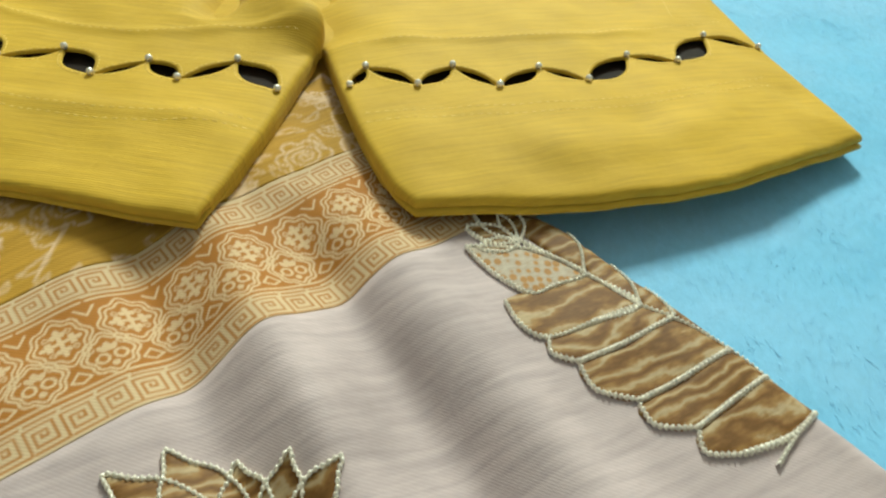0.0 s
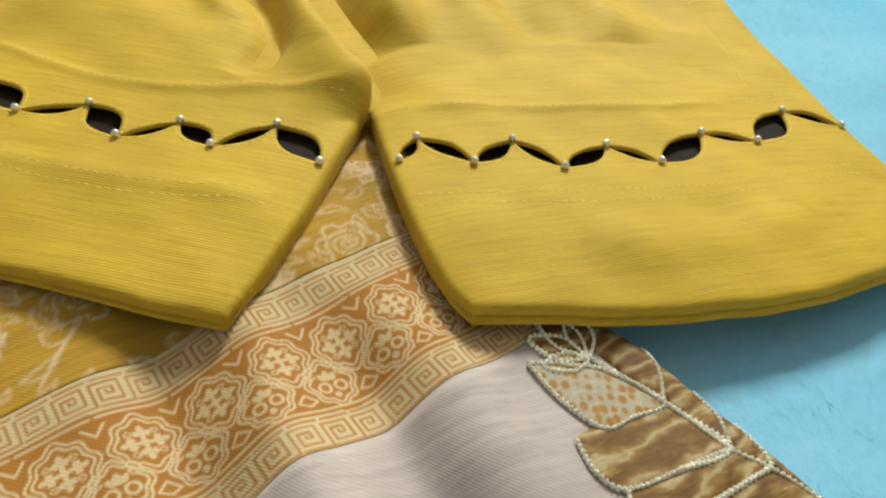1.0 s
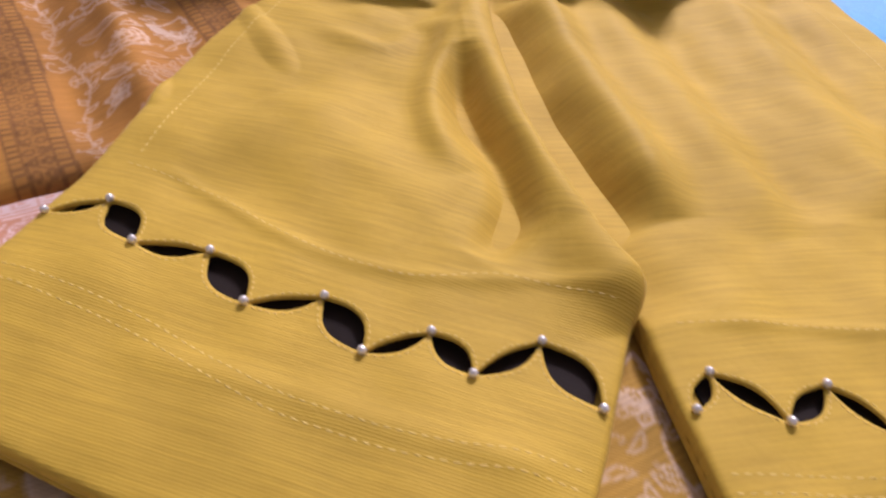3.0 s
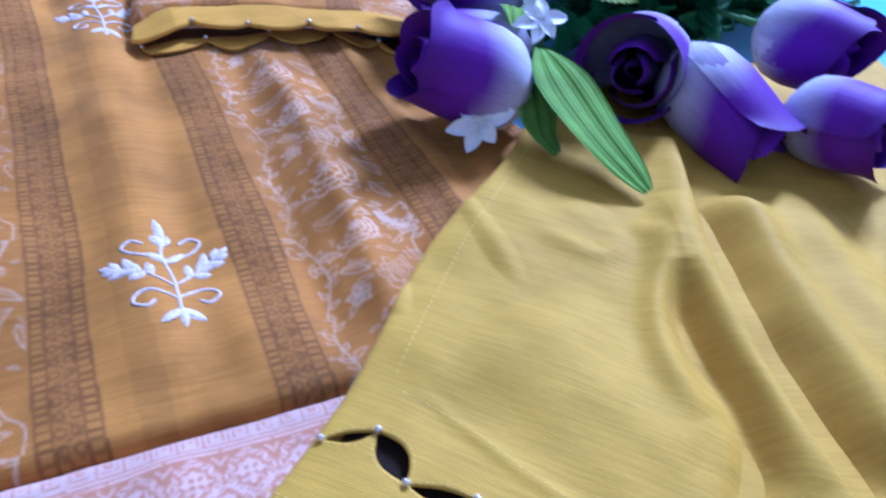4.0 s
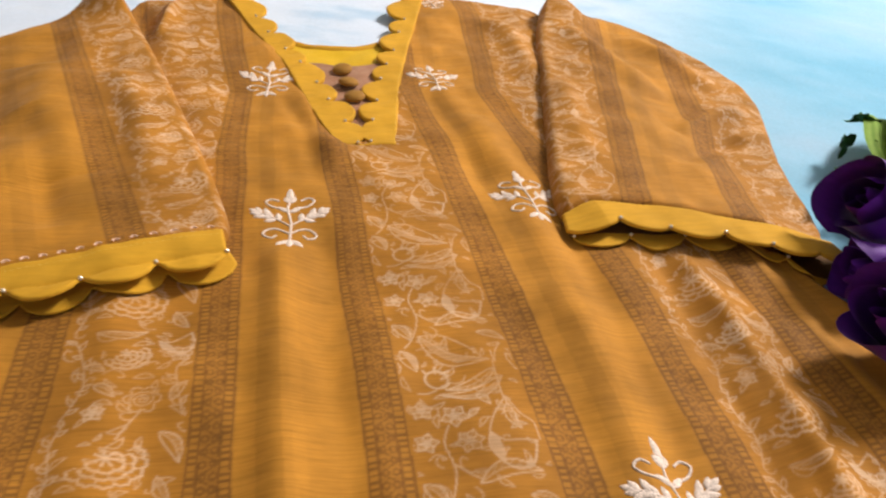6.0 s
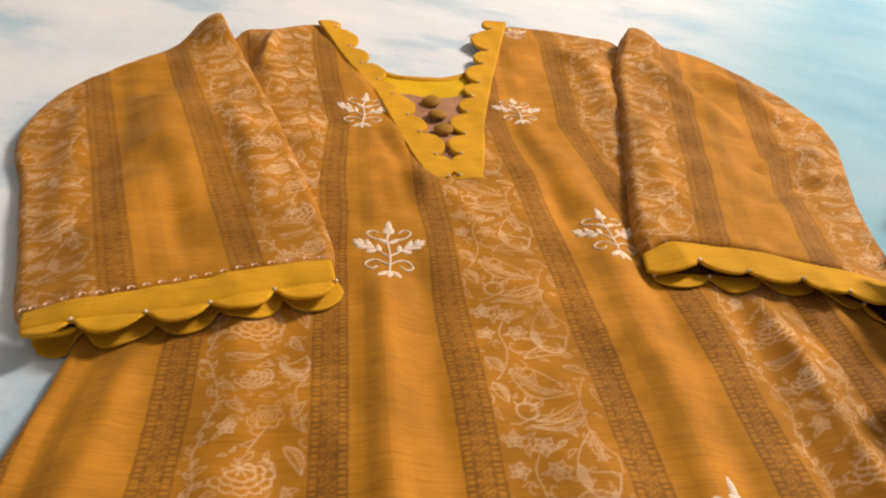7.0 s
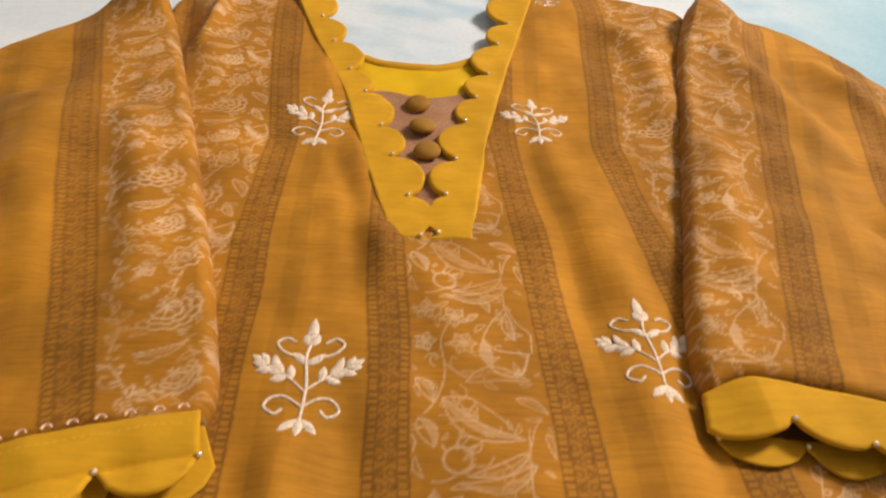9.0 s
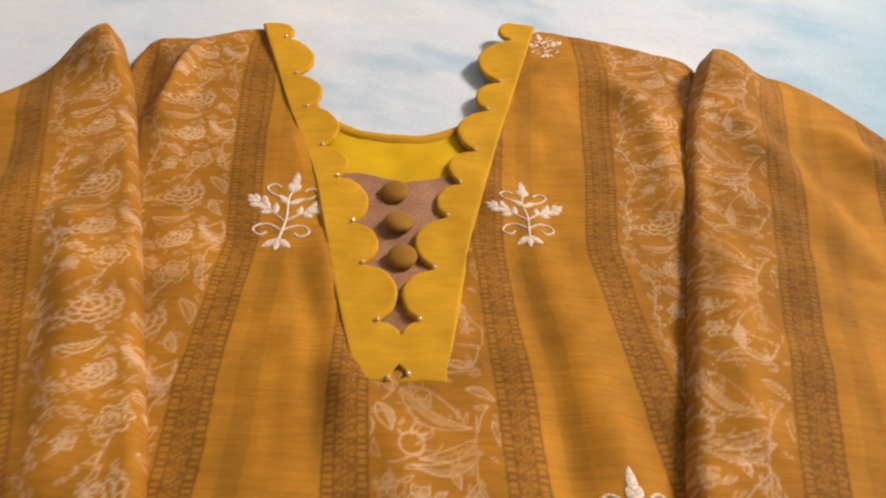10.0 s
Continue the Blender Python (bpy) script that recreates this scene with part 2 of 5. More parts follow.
def ridge(x, y, pts, width, height, fade=0.02):
    """A soft fold along a line, that dies away at both ends."""
    p = np.array(pts, float)
    pad = 3 * width
    m = (x > p[:, 0].min() - pad) & (x < p[:, 0].max() + pad) & (y > p[:, 1].min() - pad) & (y < p[:, 1].max() + pad)
    out = np.zeros_like(x)
    if not m.any():
        return out
    d, px, py = nearest(p, x[m], y[m], False)
    length = np.hypot(*(p[-1] - p[0])) + 1e-9
    along = ((px - p[0, 0]) * (p[-1, 0] - p[0, 0]) + (py - p[0, 1]) * (p[-1, 1] - p[0, 1])) / length
    ends = np.clip(along / fade, 0, 1) * np.clip((length - along) / fade, 0, 1)
    out[m] = height * np.exp(-(d / width) ** 2) * np.sin(ends * np.pi / 2)
    return out


def waves(x, y, seed, size, count=7):
    """Gentle unevenness between about -1 and 1."""
    rnd = np.random.RandomState(seed)
    out = np.zeros_like(x)
    for i in range(count):
        a, k = rnd.uniform(0, 2 * np.pi), 2 * np.pi / (size * rnd.uniform(0.6, 1.8))
        out += np.sin(k * (x * np.cos(a) + y * np.sin(a)) + rnd.uniform(0, 6.28))
    return out / count * 1.6


def mesh_of(name, verts, faces, smooth_shade=True):
    """A mesh from arrays of vertices and of faces with one number of corners."""
    me = bpy.data.meshes.new(name)
    verts, faces = np.asarray(verts, np.float32), np.asarray(faces, np.int32)
    me.vertices.add(len(verts))
    me.vertices.foreach_set("co", verts.ravel())
    k = faces.shape[1]
    me.loops.add(faces.size)
    me.loops.foreach_set("vertex_index", faces.ravel())
    me.polygons.add(len(faces))
    me.polygons.foreach_set("loop_start", np.arange(0, faces.size, k, dtype=np.int32))
    me.polygons.foreach_set("use_smooth", np.full(len(faces), smooth_shade))
    me.update(calc_edges=True)
    return me


def dye(me, colours):
    at = me.color_attributes.new("dye", "FLOAT_COLOR", "POINT")
    rgba = np.ones((len(me.vertices), 4), np.float32)
    rgba[:, :3] = colours
    at.data.foreach_set("color", rgba.ravel())


HOME = {}


def thing(name, place, label, category, group="", kind=""):
    ob = new(name)
    ob.location = place
    ob.empty_display_size = 0.02
    HOME[ob.name] = Vector(place)
    return tagged(ob, label, category, group, kind)


def attach(name, me, material, parent, label="", at=None):
    """Links a mesh as one part of a thing, or of a part of it."""
    ob = new(name, me)
    if material is not None and not me.materials:
        me.materials.append(material)
    ob.parent = parent
    home = HOME[parent.name]
    ob.matrix_parent_inverse = Matrix.Translation(-home)
    if at is not None:
        ob.matrix_basis = at
    HOME[ob.name] = Vector((0, 0, 0)) if at is None else at.translation
    if label:
        ob["label"] = label
    return ob


def sheet(outline, step, height, holes=(), skirt=0.001, colours=None, name="cloth"):
    """A piece of cloth cut to an outline, with holes, laid at height(x, y, distance to the rim); its cut edge has a thickness."""
    outline = np.asarray(outline, float)
    lo, hi = outline.min(0) - step, outline.max(0) + step
    nx, ny = int((hi[0] - lo[0]) / step) + 2, int((hi[1] - lo[1]) / step) + 2
    gx, gy = np.meshgrid(lo[0] + np.arange(nx) * step, lo[1] + np.arange(ny) * step)
    cx, cy = gx[:-1, :-1] + step / 2, gy[:-1, :-1] + step / 2
    keep = inside(outline, cx, cy)
    for h in holes:
        keep &= ~inside(h, cx, cy)
    idx = np.arange(nx * ny).reshape(ny, nx)
    quads = np.stack([idx[:-1, :-1], idx[:-1, 1:], idx[1:, 1:], idx[1:, :-1]], -1)[keep]
    count = np.bincount(quads.ravel(), minlength=nx * ny)
    used = np.nonzero(count)[0]
    x, y = gx.ravel()[used].copy(), gy.ravel()[used].copy()
    rim = count[used] < 4
    rims = [outline, *holes]
    best = np.full(rim.sum(), 1e9)
    rx, ry = x[rim], y[rim]
    sx, sy = rx.copy(), ry.copy()
    for line in rims:
        d, px, py = nearest(np.asarray(line, float), rx, ry)
        m = d < best
        best[m], sx[m], sy[m] = d[m], px[m], py[m]
    near = best < step * 1.6
    rx[near], ry[near] = sx[near], sy[near]
    x[rim], y[rim] = rx, ry
    d = rim_distance(outline, x, y)
    z = height(x, y, d)
    remap = np.zeros(nx * ny, np.int64)
    remap[used] = np.arange(len(used))
    quads = remap[quads]
    verts = np.stack([x, y, z], -1)
    # the cut edge
    e = np.concatenate([quads[:, [i, (i + 1) % 4]] for i in range(4)])
    key = np.sort(e, 1)
    key = key[:, 0] * len(used) + key[:, 1]
    _, first, n = np.unique(key, return_index=True, return_counts=True)
    edge = e[first[n == 1]]
    on = np.unique(edge)
    low = verts[on].copy()
    low[:, 2] -= skirt(low[:, 0], low[:, 1]) if callable(skirt) else skirt
    back = np.zeros(len(used), np.int64)
    back[on] = len(used) + np.arange(len(on))
    side = np.stack([edge[:, 1], edge[:, 0], back[edge[:, 0]], back[edge[:, 1]]], -1)
    me = mesh_of(name, np.concatenate([verts, low]), np.concatenate([quads, side]))
    if colours is not None:
        c = colours(x, y)
        dye(me, np.concatenate([c, c[on] * 0.8]))
    return me


class Strokes:
    """Raised strokes of thread, all in one mesh: domed ribbons that follow a surface."""

    def __init__(self):
        self.v, self.f, self.n = [], [], 0

    def line(self, pts, width, height, surface, taper=None, twist=0.0, pitch=0.0016):
        p = np.array(pts, float)
        seg = np.gradient(p, axis=0)
        seg /= np.linalg.norm(seg, axis=1)[:, None] + 1e-12
        nrm = np.stack([-seg[:, 1], seg[:, 0]], -1)
        w = np.full(len(p), width / 2) if taper is None else width / 2 * np.array([taper(t) for t in np.linspace(0, 1, len(p))])
        run = np.concatenate([[0], np.cumsum(np.linalg.norm(np.diff(p, axis=0), axis=1))])
        knots = 1 + twist * np.sin(run / pitch * 2 * np.pi)
        z0 = surface(p[:, 0], p[:, 1])
        rows = []
        for o, h in ((-1, -0.15), (-0.7, 0.7), (0, 1), (0.7, 0.7), (1, -0.15)):
            q = p + nrm * (w * knots * o)[:, None]
            rows.append(np.stack([q[:, 0], q[:, 1], z0 + h * height * np.minimum(1, w * 2 / width + 0.2) * knots], -1))
        rows = np.stack(rows, 1)
        k = len(p)
        i = np.arange(k - 1)[:, None] * 5 + np.arange(4)[None, :]
        self.f.append((np.stack([i, i + 5, i + 6, i + 1], -1).reshape(-1, 4)) + self.n)
        self.v.append(rows.reshape(-1, 3))
        self.n += 5 * k

    def mesh(self, name):
        return mesh_of(name, np.concatenate(self.v), np.concatenate(self.f))


def leafy(t):
    return max(0.05, math.sin(math.pi * min(1, t * 0.9 + 0.08)) ** 0.8)


def ball(name, radius, squash=1.0, seg=12, rings=8):
    bm = bmesh.new()
    bmesh.ops.create_uvsphere(bm, u_segments=seg, v_segments=rings, radius=radius)
    bmesh.ops.scale(bm, vec=(1, 1, squash), verts=bm.verts)
    for f in bm.faces:
        f.smooth = True
    me = bpy.data.meshes.new(name)
    bm.to_mesh(me)
    bm.free()
    return me


# ---- printed patterns ----
class Tile:
    """A small repeat of a printed pattern, drawn with lines."""

    def __init__(self, w, h, res):
        self.w, self.h, self.res = w, h, res
        self.nx, self.ny = round(w / res), round(h / res)
        self.a = np.zeros((self.ny, self.nx))

    def line(self, pts, width, value=1.0):
        p = np.asarray(pts, float)
        for (x0, y0), (x1, y1) in zip(p[:-1], p[1:]):
            g = width + 2 * self.res
            i0, i1 = int((min(x0, x1) - g) / self.res), int((max(x0, x1) + g) / self.res) + 1
            j0, j1 = int((min(y0, y1) - g) / self.res), int((max(y0, y1) + g) / self.res) + 1
            ii, jj = np.meshgrid(np.arange(i0, i1), np.arange(j0, j1))
            x, y = (ii + 0.5) * self.res, (jj + 0.5) * self.res
            dx, dy = x1 - x0, y1 - y0
            t = np.clip(((x - x0) * dx + (y - y0) * dy) / (dx * dx + dy * dy + 1e-15), 0, 1)
            d = np.hypot(x - x0 - t * dx, y - y0 - t * dy)
            v = value * np.clip((width / 2 - d) / self.res + 0.5, 0, 1)
            at = (jj % self.ny, ii % self.nx)
            self.a[at] = np.maximum(self.a[at], v)

    def fill(self, poly, value):
        poly = np.asarray(poly, float)
        lo, hi = (poly.min(0) / self.res).astype(int) - 1, (poly.max(0) / self.res).astype(int) + 2
        ii, jj = np.meshgrid(np.arange(lo[0], hi[0]), np.arange(lo[1], hi[1]))
        m = inside(poly, (ii + 0.5) * self.res, (jj + 0.5) * self.res)
        at = (jj[m] % self.ny, ii[m] % self.nx)
        self.a[at] = np.maximum(self.a[at], value)

    def read(self, x, y):
        fx, fy = x / self.res - 0.5, y / self.res - 0.5
        i, j = np.floor(fx).astype(int), np.floor(fy).astype(int)
        u, v = fx - i, fy - j
        g = lambda a, b: self.a[b % self.ny, a % self.nx]
        return (g(i, j) * (1 - u) + g(i + 1, j) * u) * (1 - v) + (g(i, j + 1) * (1 - u) + g(i + 1, j + 1) * u) * v


def arc(cx, cy, r, a0, a1, n=14, sy=1.0):
    a = np.radians(np.linspace(a0, a1, n))
    return np.stack([cx + r * np.cos(a), cy + r * sy * np.sin(a)], -1)


def placed(pts, x, y, turn, size):
    p = np.asarray(pts, float) * size
    c, s = math.cos(turn), math.sin(turn)
    return np.stack([x + c * p[:, 0] - s * p[:, 1], y + s * p[:, 0] + c * p[:, 1]], -1)


class Sprays:
    """Strokes for a floral repeat: lance leaves, cups, rings, small blossoms, peonies and roses."""

    def __init__(self, w, h, seed):
        self.t, self.w, self.h = Tile(w, h, 0.0003), w, h
        self.rnd = random.Random(seed)
        self.fine, self.bold = 0.00066, 0.0010

    def at(self, x, down):
        return x * self.w, self.h * (1 - down)

    def stem(self, pts, value=0.85):
        self.t.line(smooth([self.at(*p) for p in pts], 7, False), self.fine, value)

    def lance(self, a, b, bend, wide, fill=0.14):
        """A long leaf between two places: two outlines, a rib and a few hatches."""
        p, q = np.array(self.at(*a)), np.array(self.at(*b))
        d = q - p
        n = np.array([-d[1], d[0]])
        u = np.linspace(0, 1, 16)
        rib = p + d * u[:, None] + n * (bend * np.sin(np.pi * u))[:, None]
        half = (wide * np.sin(np.pi * u ** 0.85) ** 0.9)[:, None]
        upper, lower = rib + n * half, rib - n * half
        self.t.fill(np.concatenate([upper, rib[::-1]]), fill * 0.7)
        for line, v in ((upper, 0.95), (lower, 0.85), (rib, 0.55)):
            self.t.line(line, self.fine, v)
        for k in range(3, 13, 2):
            self.t.line([rib[k], upper[min(15, k + 2)]], self.fine * 0.8, 0.5)

    def ring(self, x, down, r):
        cx, cy = self.at(x, down)
        self.t.line(arc(cx, cy, r, 20, 330, 22), self.bold, 0.9)
        self.t.line(arc(cx, cy, r * 0.86, -80, 60, 12), self.bold, 0.6)
        for a in (50, 95, 140):
            self.t.line([(cx + r * math.cos(math.radians(a)), cy + r * math.sin(math.radians(a))), (cx + 1.5 * r * math.cos(math.radians(a - 8)), cy + 1.5 * r * math.sin(math.radians(a - 8)))], self.bold, 0.9)

    def cup(self, x, down, size, turn=0.0):
        """A tulip: a deep cup, thick on one side."""
        c = self.at(x, down)
        self.t.line(placed(smooth([(-0.55, 0.45), (-0.62, 0.0), (-0.30, -0.45), (0.05, -0.55), (0.40, -0.35), (0.58, 0.30)], 6, False), *c, turn, size), self.bold, 0.95)
        self.t.line(placed(smooth([(-0.55, 0.45), (-0.25, 0.22), (0.1, 0.24), (0.58, 0.30)], 6, False), *c, turn, size), self.fine, 0.85)
        self.t.fill(placed([(-0.55, 0.45), (-0.62, 0.0), (-0.30, -0.45), (-0.28, -0.1), (-0.36, 0.25)], *c, turn, size), 0.8)
        self.t.fill(placed([(0.15, -0.52), (0.40, -0.35), (0.30, -0.2)], *c, turn, size), 0.8)

    def blossom(self, x, down, size, turn=0.0, petals=5):
        c = self.at(x, down)
        for k in range(petals):
            a = turn + 2 * math.pi * k / petals
            self.t.line(placed([(0.15, 0.0), (0.55, 0.34), (1.0, 0.0), (0.55, -0.34), (0.15, 0.0)], *c, a, size), self.fine, 0.9)
            self.t.line(placed([(0.3, 0.0), (0.75, 0.0)], *c, a, size), self.fine, 0.6)
        self.t.fill(placed(arc(0, 0, 0.22, 0, 360, 8), *c, 0, size), 0.8)

    def peony(self, x, down, size):
        """A fan of scalloped petals round a starry heart."""
        c = self.at(x, down)
        for r, n, a0, a1 in ((1.0, 7, -160, 40), (0.72, 5, -150, 30), (0.46, 4, -170, 60)):
            a = np.radians(np.linspace(a0, a1, 90))
            rr = r * (1 + 0.11 * np.abs(np.sin((a - a[0]) / (a[-1] - a[0]) * n * np.pi)) + 0.03 * np.sin(a * 31))
            self.t.line(placed(np.stack([rr * np.cos(a), 0.85 * rr * np.sin(a)], -1), *c, 0.1, size), self.bold, 0.92)
            for k in range(n + 1):
                b = math.radians(a0 + (a1 - a0) * k / n)
                self.t.line(placed([(0.74 * r * math.cos(b), 0.63 * r * math.sin(b)), (r * math.cos(b), 0.85 * r * math.sin(b))], *c, 0.1, size), self.fine, 0.7)
        for k in range(7):
            self.t.line(placed([(0.0, 0.1), (0.3 * math.cos(k * 0.9), 0.1 + 0.3 * math.sin(k * 0.9))], *c, 0, size), self.bold, 0.95)

    def rose(self, x, down, size):
        c = self.at(x, down)
        u = np.linspace(0, 1, 80)
        self.t.line(placed(np.stack([(0.1 + 0.9 * u) * np.cos(u * 16), (0.1 + 0.75 * u) * np.sin(u * 16)], -1), *c, 0.4, size), self.fine, 0.85)
        for k in range(6):
            self.t.line(placed(arc(0.95, 0, 0.42, -95, 95, 9), *c, k * 1.05, size), self.fine, 0.9)

    def twig(self, pts, count, size):
        """A thin stem with small leaves on both sides."""
        p = smooth([self.at(*q) for q in pts], 8, False)
        self.t.line(p, self.fine, 0.8)
        for k in range(count):
            i = int((k + 0.7) / count * (len(p) - 2))
            d = p[i + 1] - p[i]
            a = math.atan2(d[1], d[0]) + (0.75 if k % 2 else -0.75)
            u = np.linspace(0, 1, 8)
            for q in (-1, 1):
                self.t.line(placed(np.stack([u, q * 0.2 * np.sin(np.pi * u)], -1), p[i][0], p[i][1], a, size * self.rnd.uniform(0.75, 1.2)), self.fine, 0.85)


    def tendrils(self, count):
        """Short curled tendrils, hooks and leaflets that fill the ground between the flowers."""
        for k in range(count):
            x, down = self.rnd.random(), (k + self.rnd.random()) / count
            c = self.at(0.06 + 0.88 * x, down)
            turn, size = self.rnd.uniform(0, 6.28), self.rnd.uniform(0.0035, 0.0085)
            if k % 3 == 0:
                self.t.line(placed(smooth([(0, 0), (0.4, 0.22), (0.8, 0.1), (1.0, -0.25), (0.75, -0.3)], 5, False), *c, turn, size), self.fine, 0.6)
            else:
                u = np.linspace(0, 1, 9)
                for q in (-1, 1):
                    self.t.line(placed(np.stack([u, 0.2 * np.sin(2.6 * u) + q * 0.15 * np.sin(np.pi * u)], -1), *c, turn, size), self.fine, 0.62)


def tulip_repeat():
    """Rings, cups and pairs of sweeping leaves on a branching stem."""
    s = Sprays(0.053, 0.0895, 5)
    s.ring(0.31, 0.0, 0.0052)
    s.stem([(0.28, 0.07), (0.20, 0.09), (0.13, 0.09)])
    s.lance((0.80, -0.04), (0.36, 0.075), 0.10, 0.10)
    s.lance((0.84, 0.02), (0.30, 0.105), 0.16, 0.10, 0.45)
    s.stem([(0.82, -0.16), (0.80, -0.04), (0.79, 0.10), (0.80, 0.20)])
    s.stem([(0.80, 0.16), (0.66, 0.27), (0.58, 0.38), (0.62, 0.45)])
    s.stem([(0.81, 0.16), (0.88, 0.26), (0.97, 0.32), (0.96, 0.42)])
    s.lance((0.80, 0.20), (0.84, 0.36), -0.10, 0.16)
    s.cup(0.74, 0.47, 0.0165, -0.12)
    s.blossom(0.12, 0.20, 0.0052, 0.3)
    s.blossom(0.36, 0.25, 0.0060, 0.9)
    s.blossom(0.11, 0.39, 0.0050, 1.3)
    s.blossom(0.42, 0.41, 0.0058, 0.1, 6)
    s.stem([(0.30, 0.30), (0.24, 0.40), (0.27, 0.56), (0.20, 0.70), (0.10, 0.78)])
    s.stem([(0.27, 0.52), (0.36, 0.57), (0.43, 0.60)])
    s.lance((0.42, 0.62), (0.90, 0.58), 0.13, 0.13)
    s.lance((0.24, 0.70), (0.78, 0.90), -0.20, 0.11, 0.5)
    s.stem([(0.24, 0.70), (0.42, 0.70), (0.60, 0.78), (0.70, 0.86)])
    s.lance((0.76, 0.69), (0.99, 0.75), 0.10, 0.16)
    s.lance((0.06, 0.80), (0.16, 0.94), 0.05, 0.26, 0.85)
    s.lance((0.04, 0.60), (0.17, 0.72), 0.10, 0.22)
    s.stem([(0.93, 0.78), (0.86, 0.84), (0.82, 0.92)])
    s.lance((0.95, 0.86), (0.99, 0.98), 0.1, 0.2)
    s.lance((0.47, 0.27), (0.56, 0.22), 0.1, 0.2)
    s.lance((0.58, 0.12), (0.66, 0.20), 0.1, 0.2)
    s.tendrils(58)
    return s.t


def peony_repeat():
    """Peonies, roses and lilies with leafy twigs at the sides."""
    s = Sprays(0.053, 0.0895, 9)
    s.peony(0.48, 0.22, 0.0125)
    s.rose(0.66, 0.88, 0.0050)
    s.cup(0.88, 0.52, 0.0120, 0.5)
    s.blossom(0.90, 0.60, 0.0055, 1.0, 6)
    s.peony(0.50, 0.62, 0.0085)
    s.twig([(0.12, 0.98), (0.22, 0.80), (0.16, 0.62), (0.08, 0.50)], 8, 0.0052)
    s.twig([(0.06, 0.45), (0.14, 0.30), (0.10, 0.12), (0.16, 0.0)], 8, 0.0050)
    s.stem([(0.66, 0.94), (0.58, 1.02), (0.52, 1.10)])
    s.lance((0.30, 0.80), (0.46, 0.87), 0.1, 0.2)
    s.lance((0.86, 0.90), (0.97, 0.80), 0.1, 0.2, 0.5)
    s.lance((0.24, 0.47), (0.62, 0.44), -0.16, 0.10)
    s.lance((0.80, 0.06), (0.96, 0.22), 0.12, 0.18)
    s.lance((0.82, 0.28), (0.93, 0.40), -0.1, 0.2)
    s.blossom(0.34, 0.96, 0.0045, 0.4)
    s.lance((0.20, 0.68), (0.36, 0.72), 0.1, 0.2, 0.6)
    s.twig([(0.95, 0.98), (0.88, 0.72), (0.97, 0.64)], 4, 0.0045)
    s.tendrils(58)
    return s.t


def key_tile():
    """A square meander: nested boxes between two rules."""
    t = Tile(0.0068, 0.0078, 0.00012)
    w, h, k = 0.0068, 0.0078, 0.00055
    for y in (0.0004, h - 0.0004):
        t.line([(0, y), (w, y)], k)
    t.line([(0.0004, 0.0004), (0.0004, h - 0.0016), (w - 0.0012, h - 0.0016), (w - 0.0012, 0.0017), (0.0017, 0.0017), (0.0017, h - 0.0030), (w - 0.0026, h - 0.0030), (w - 0.0026, 0.0033), (0.0030, 0.0033), (0.003, 0.0040)], k)
    return t


def medallion_tile():
    """Ogee medallions with a flower, and scrolled palmettes between them."""
    w, h, k = 0.0142, 0.0246, 0.00052
    t = Tile(w, h, 0.00012)
    c = w / 2

    def ogee(cx, cy, r, s):
        a = np.linspace(0, 2 * math.pi, 70)
        rr = r * (1 + 0.035 * np.cos(4 * a) + 0.075 * np.cos(8 * a))
        return np.stack([cx + s * rr * np.cos(a), cy + rr * np.sin(a) * 1.15], -1)

    for y in (0.0006, h - 0.0006):
        t.line([(0, y), (w, y)], 0.0006)
    for r in (0.0060, 0.0049):
        t.line(ogee(c, h - 0.0095, r, 0.98), k)
    for n in range(4):
        a = n * math.pi / 2 + math.pi / 2
        t.line(placed([(0.1, 0), (0.9, 0)], c, h - 0.0095, a, 0.0036), 0.0009, 0.95)
        t.fill(placed(arc(0.98, 0, 0.24, 0, 360, 12, 0.8), c, h - 0.0095, a, 0.0036), 0.95)
        for q in (-1, 1):
            t.fill(placed(arc(0.66, q * 0.27, 0.22, 0, 360, 10, 0.8), c, h - 0.0095, a, 0.0036), 0.95)
            t.line(placed(arc(0.0, 0.0, 1, 0, 260, 10), c + 0.0033 * math.cos(a + q * 0.75), h - 0.0095 + 0.0037 * math.sin(a + q * 0.75), a, 0.0006), 0.0004, 0.7)
    t.fill(placed(arc(0, 0, 0.24, 0, 360, 10), c, h - 0.0095, 0, 0.0036), 0.95)
    for s in (-1, 1):
        t.line(placed(arc(0, 0, 1, 40, 330, 16), c + s * 0.0036, h - 0.0150, 0 if s > 0 else math.pi / 2, 0.0011), k, 0.8)
    for r in (0.0050, 0.0041):
        t.line(ogee(0, 0.0068, r, 1.05), k)
        t.line(ogee(w, 0.0068, r, 1.05), k)
    for x in (0, w):
        for s in (-1, 1):
            t.line(placed(arc(0, 0, 1, 90, 420, 18), x + s * 0.0018, 0.0058, 0 if s > 0 else 0.9, 0.0012), 0.0006)
            t.fill(placed(arc(0.6, 0, 0.4, 0, 360, 10, 0.6), x, 0.0070, math.pi / 2 - s * 0.7, 0.0030), 0.9)
        t.fill(placed(arc(0.6, 0, 0.4, 0, 360, 10, 0.6), x, 0.0068, math.pi / 2, 0.0034), 0.9)
        t.fill(placed(arc(0, 0, 0.5, 0, 360, 10), x, 0.0036, 0, 0.0016), 0.9)
    t.line([(c - 0.002, 0.0030), (c, 0.0050), (c + 0.002, 0.0030), (c, 0.0020), (c - 0.002, 0.0030)], k)
    for x in (0, w):
        t.line([(x - 0.002, h - 0.0025), (x, h - 0.0050), (x + 0.002, h - 0.0025)], k)
    return t


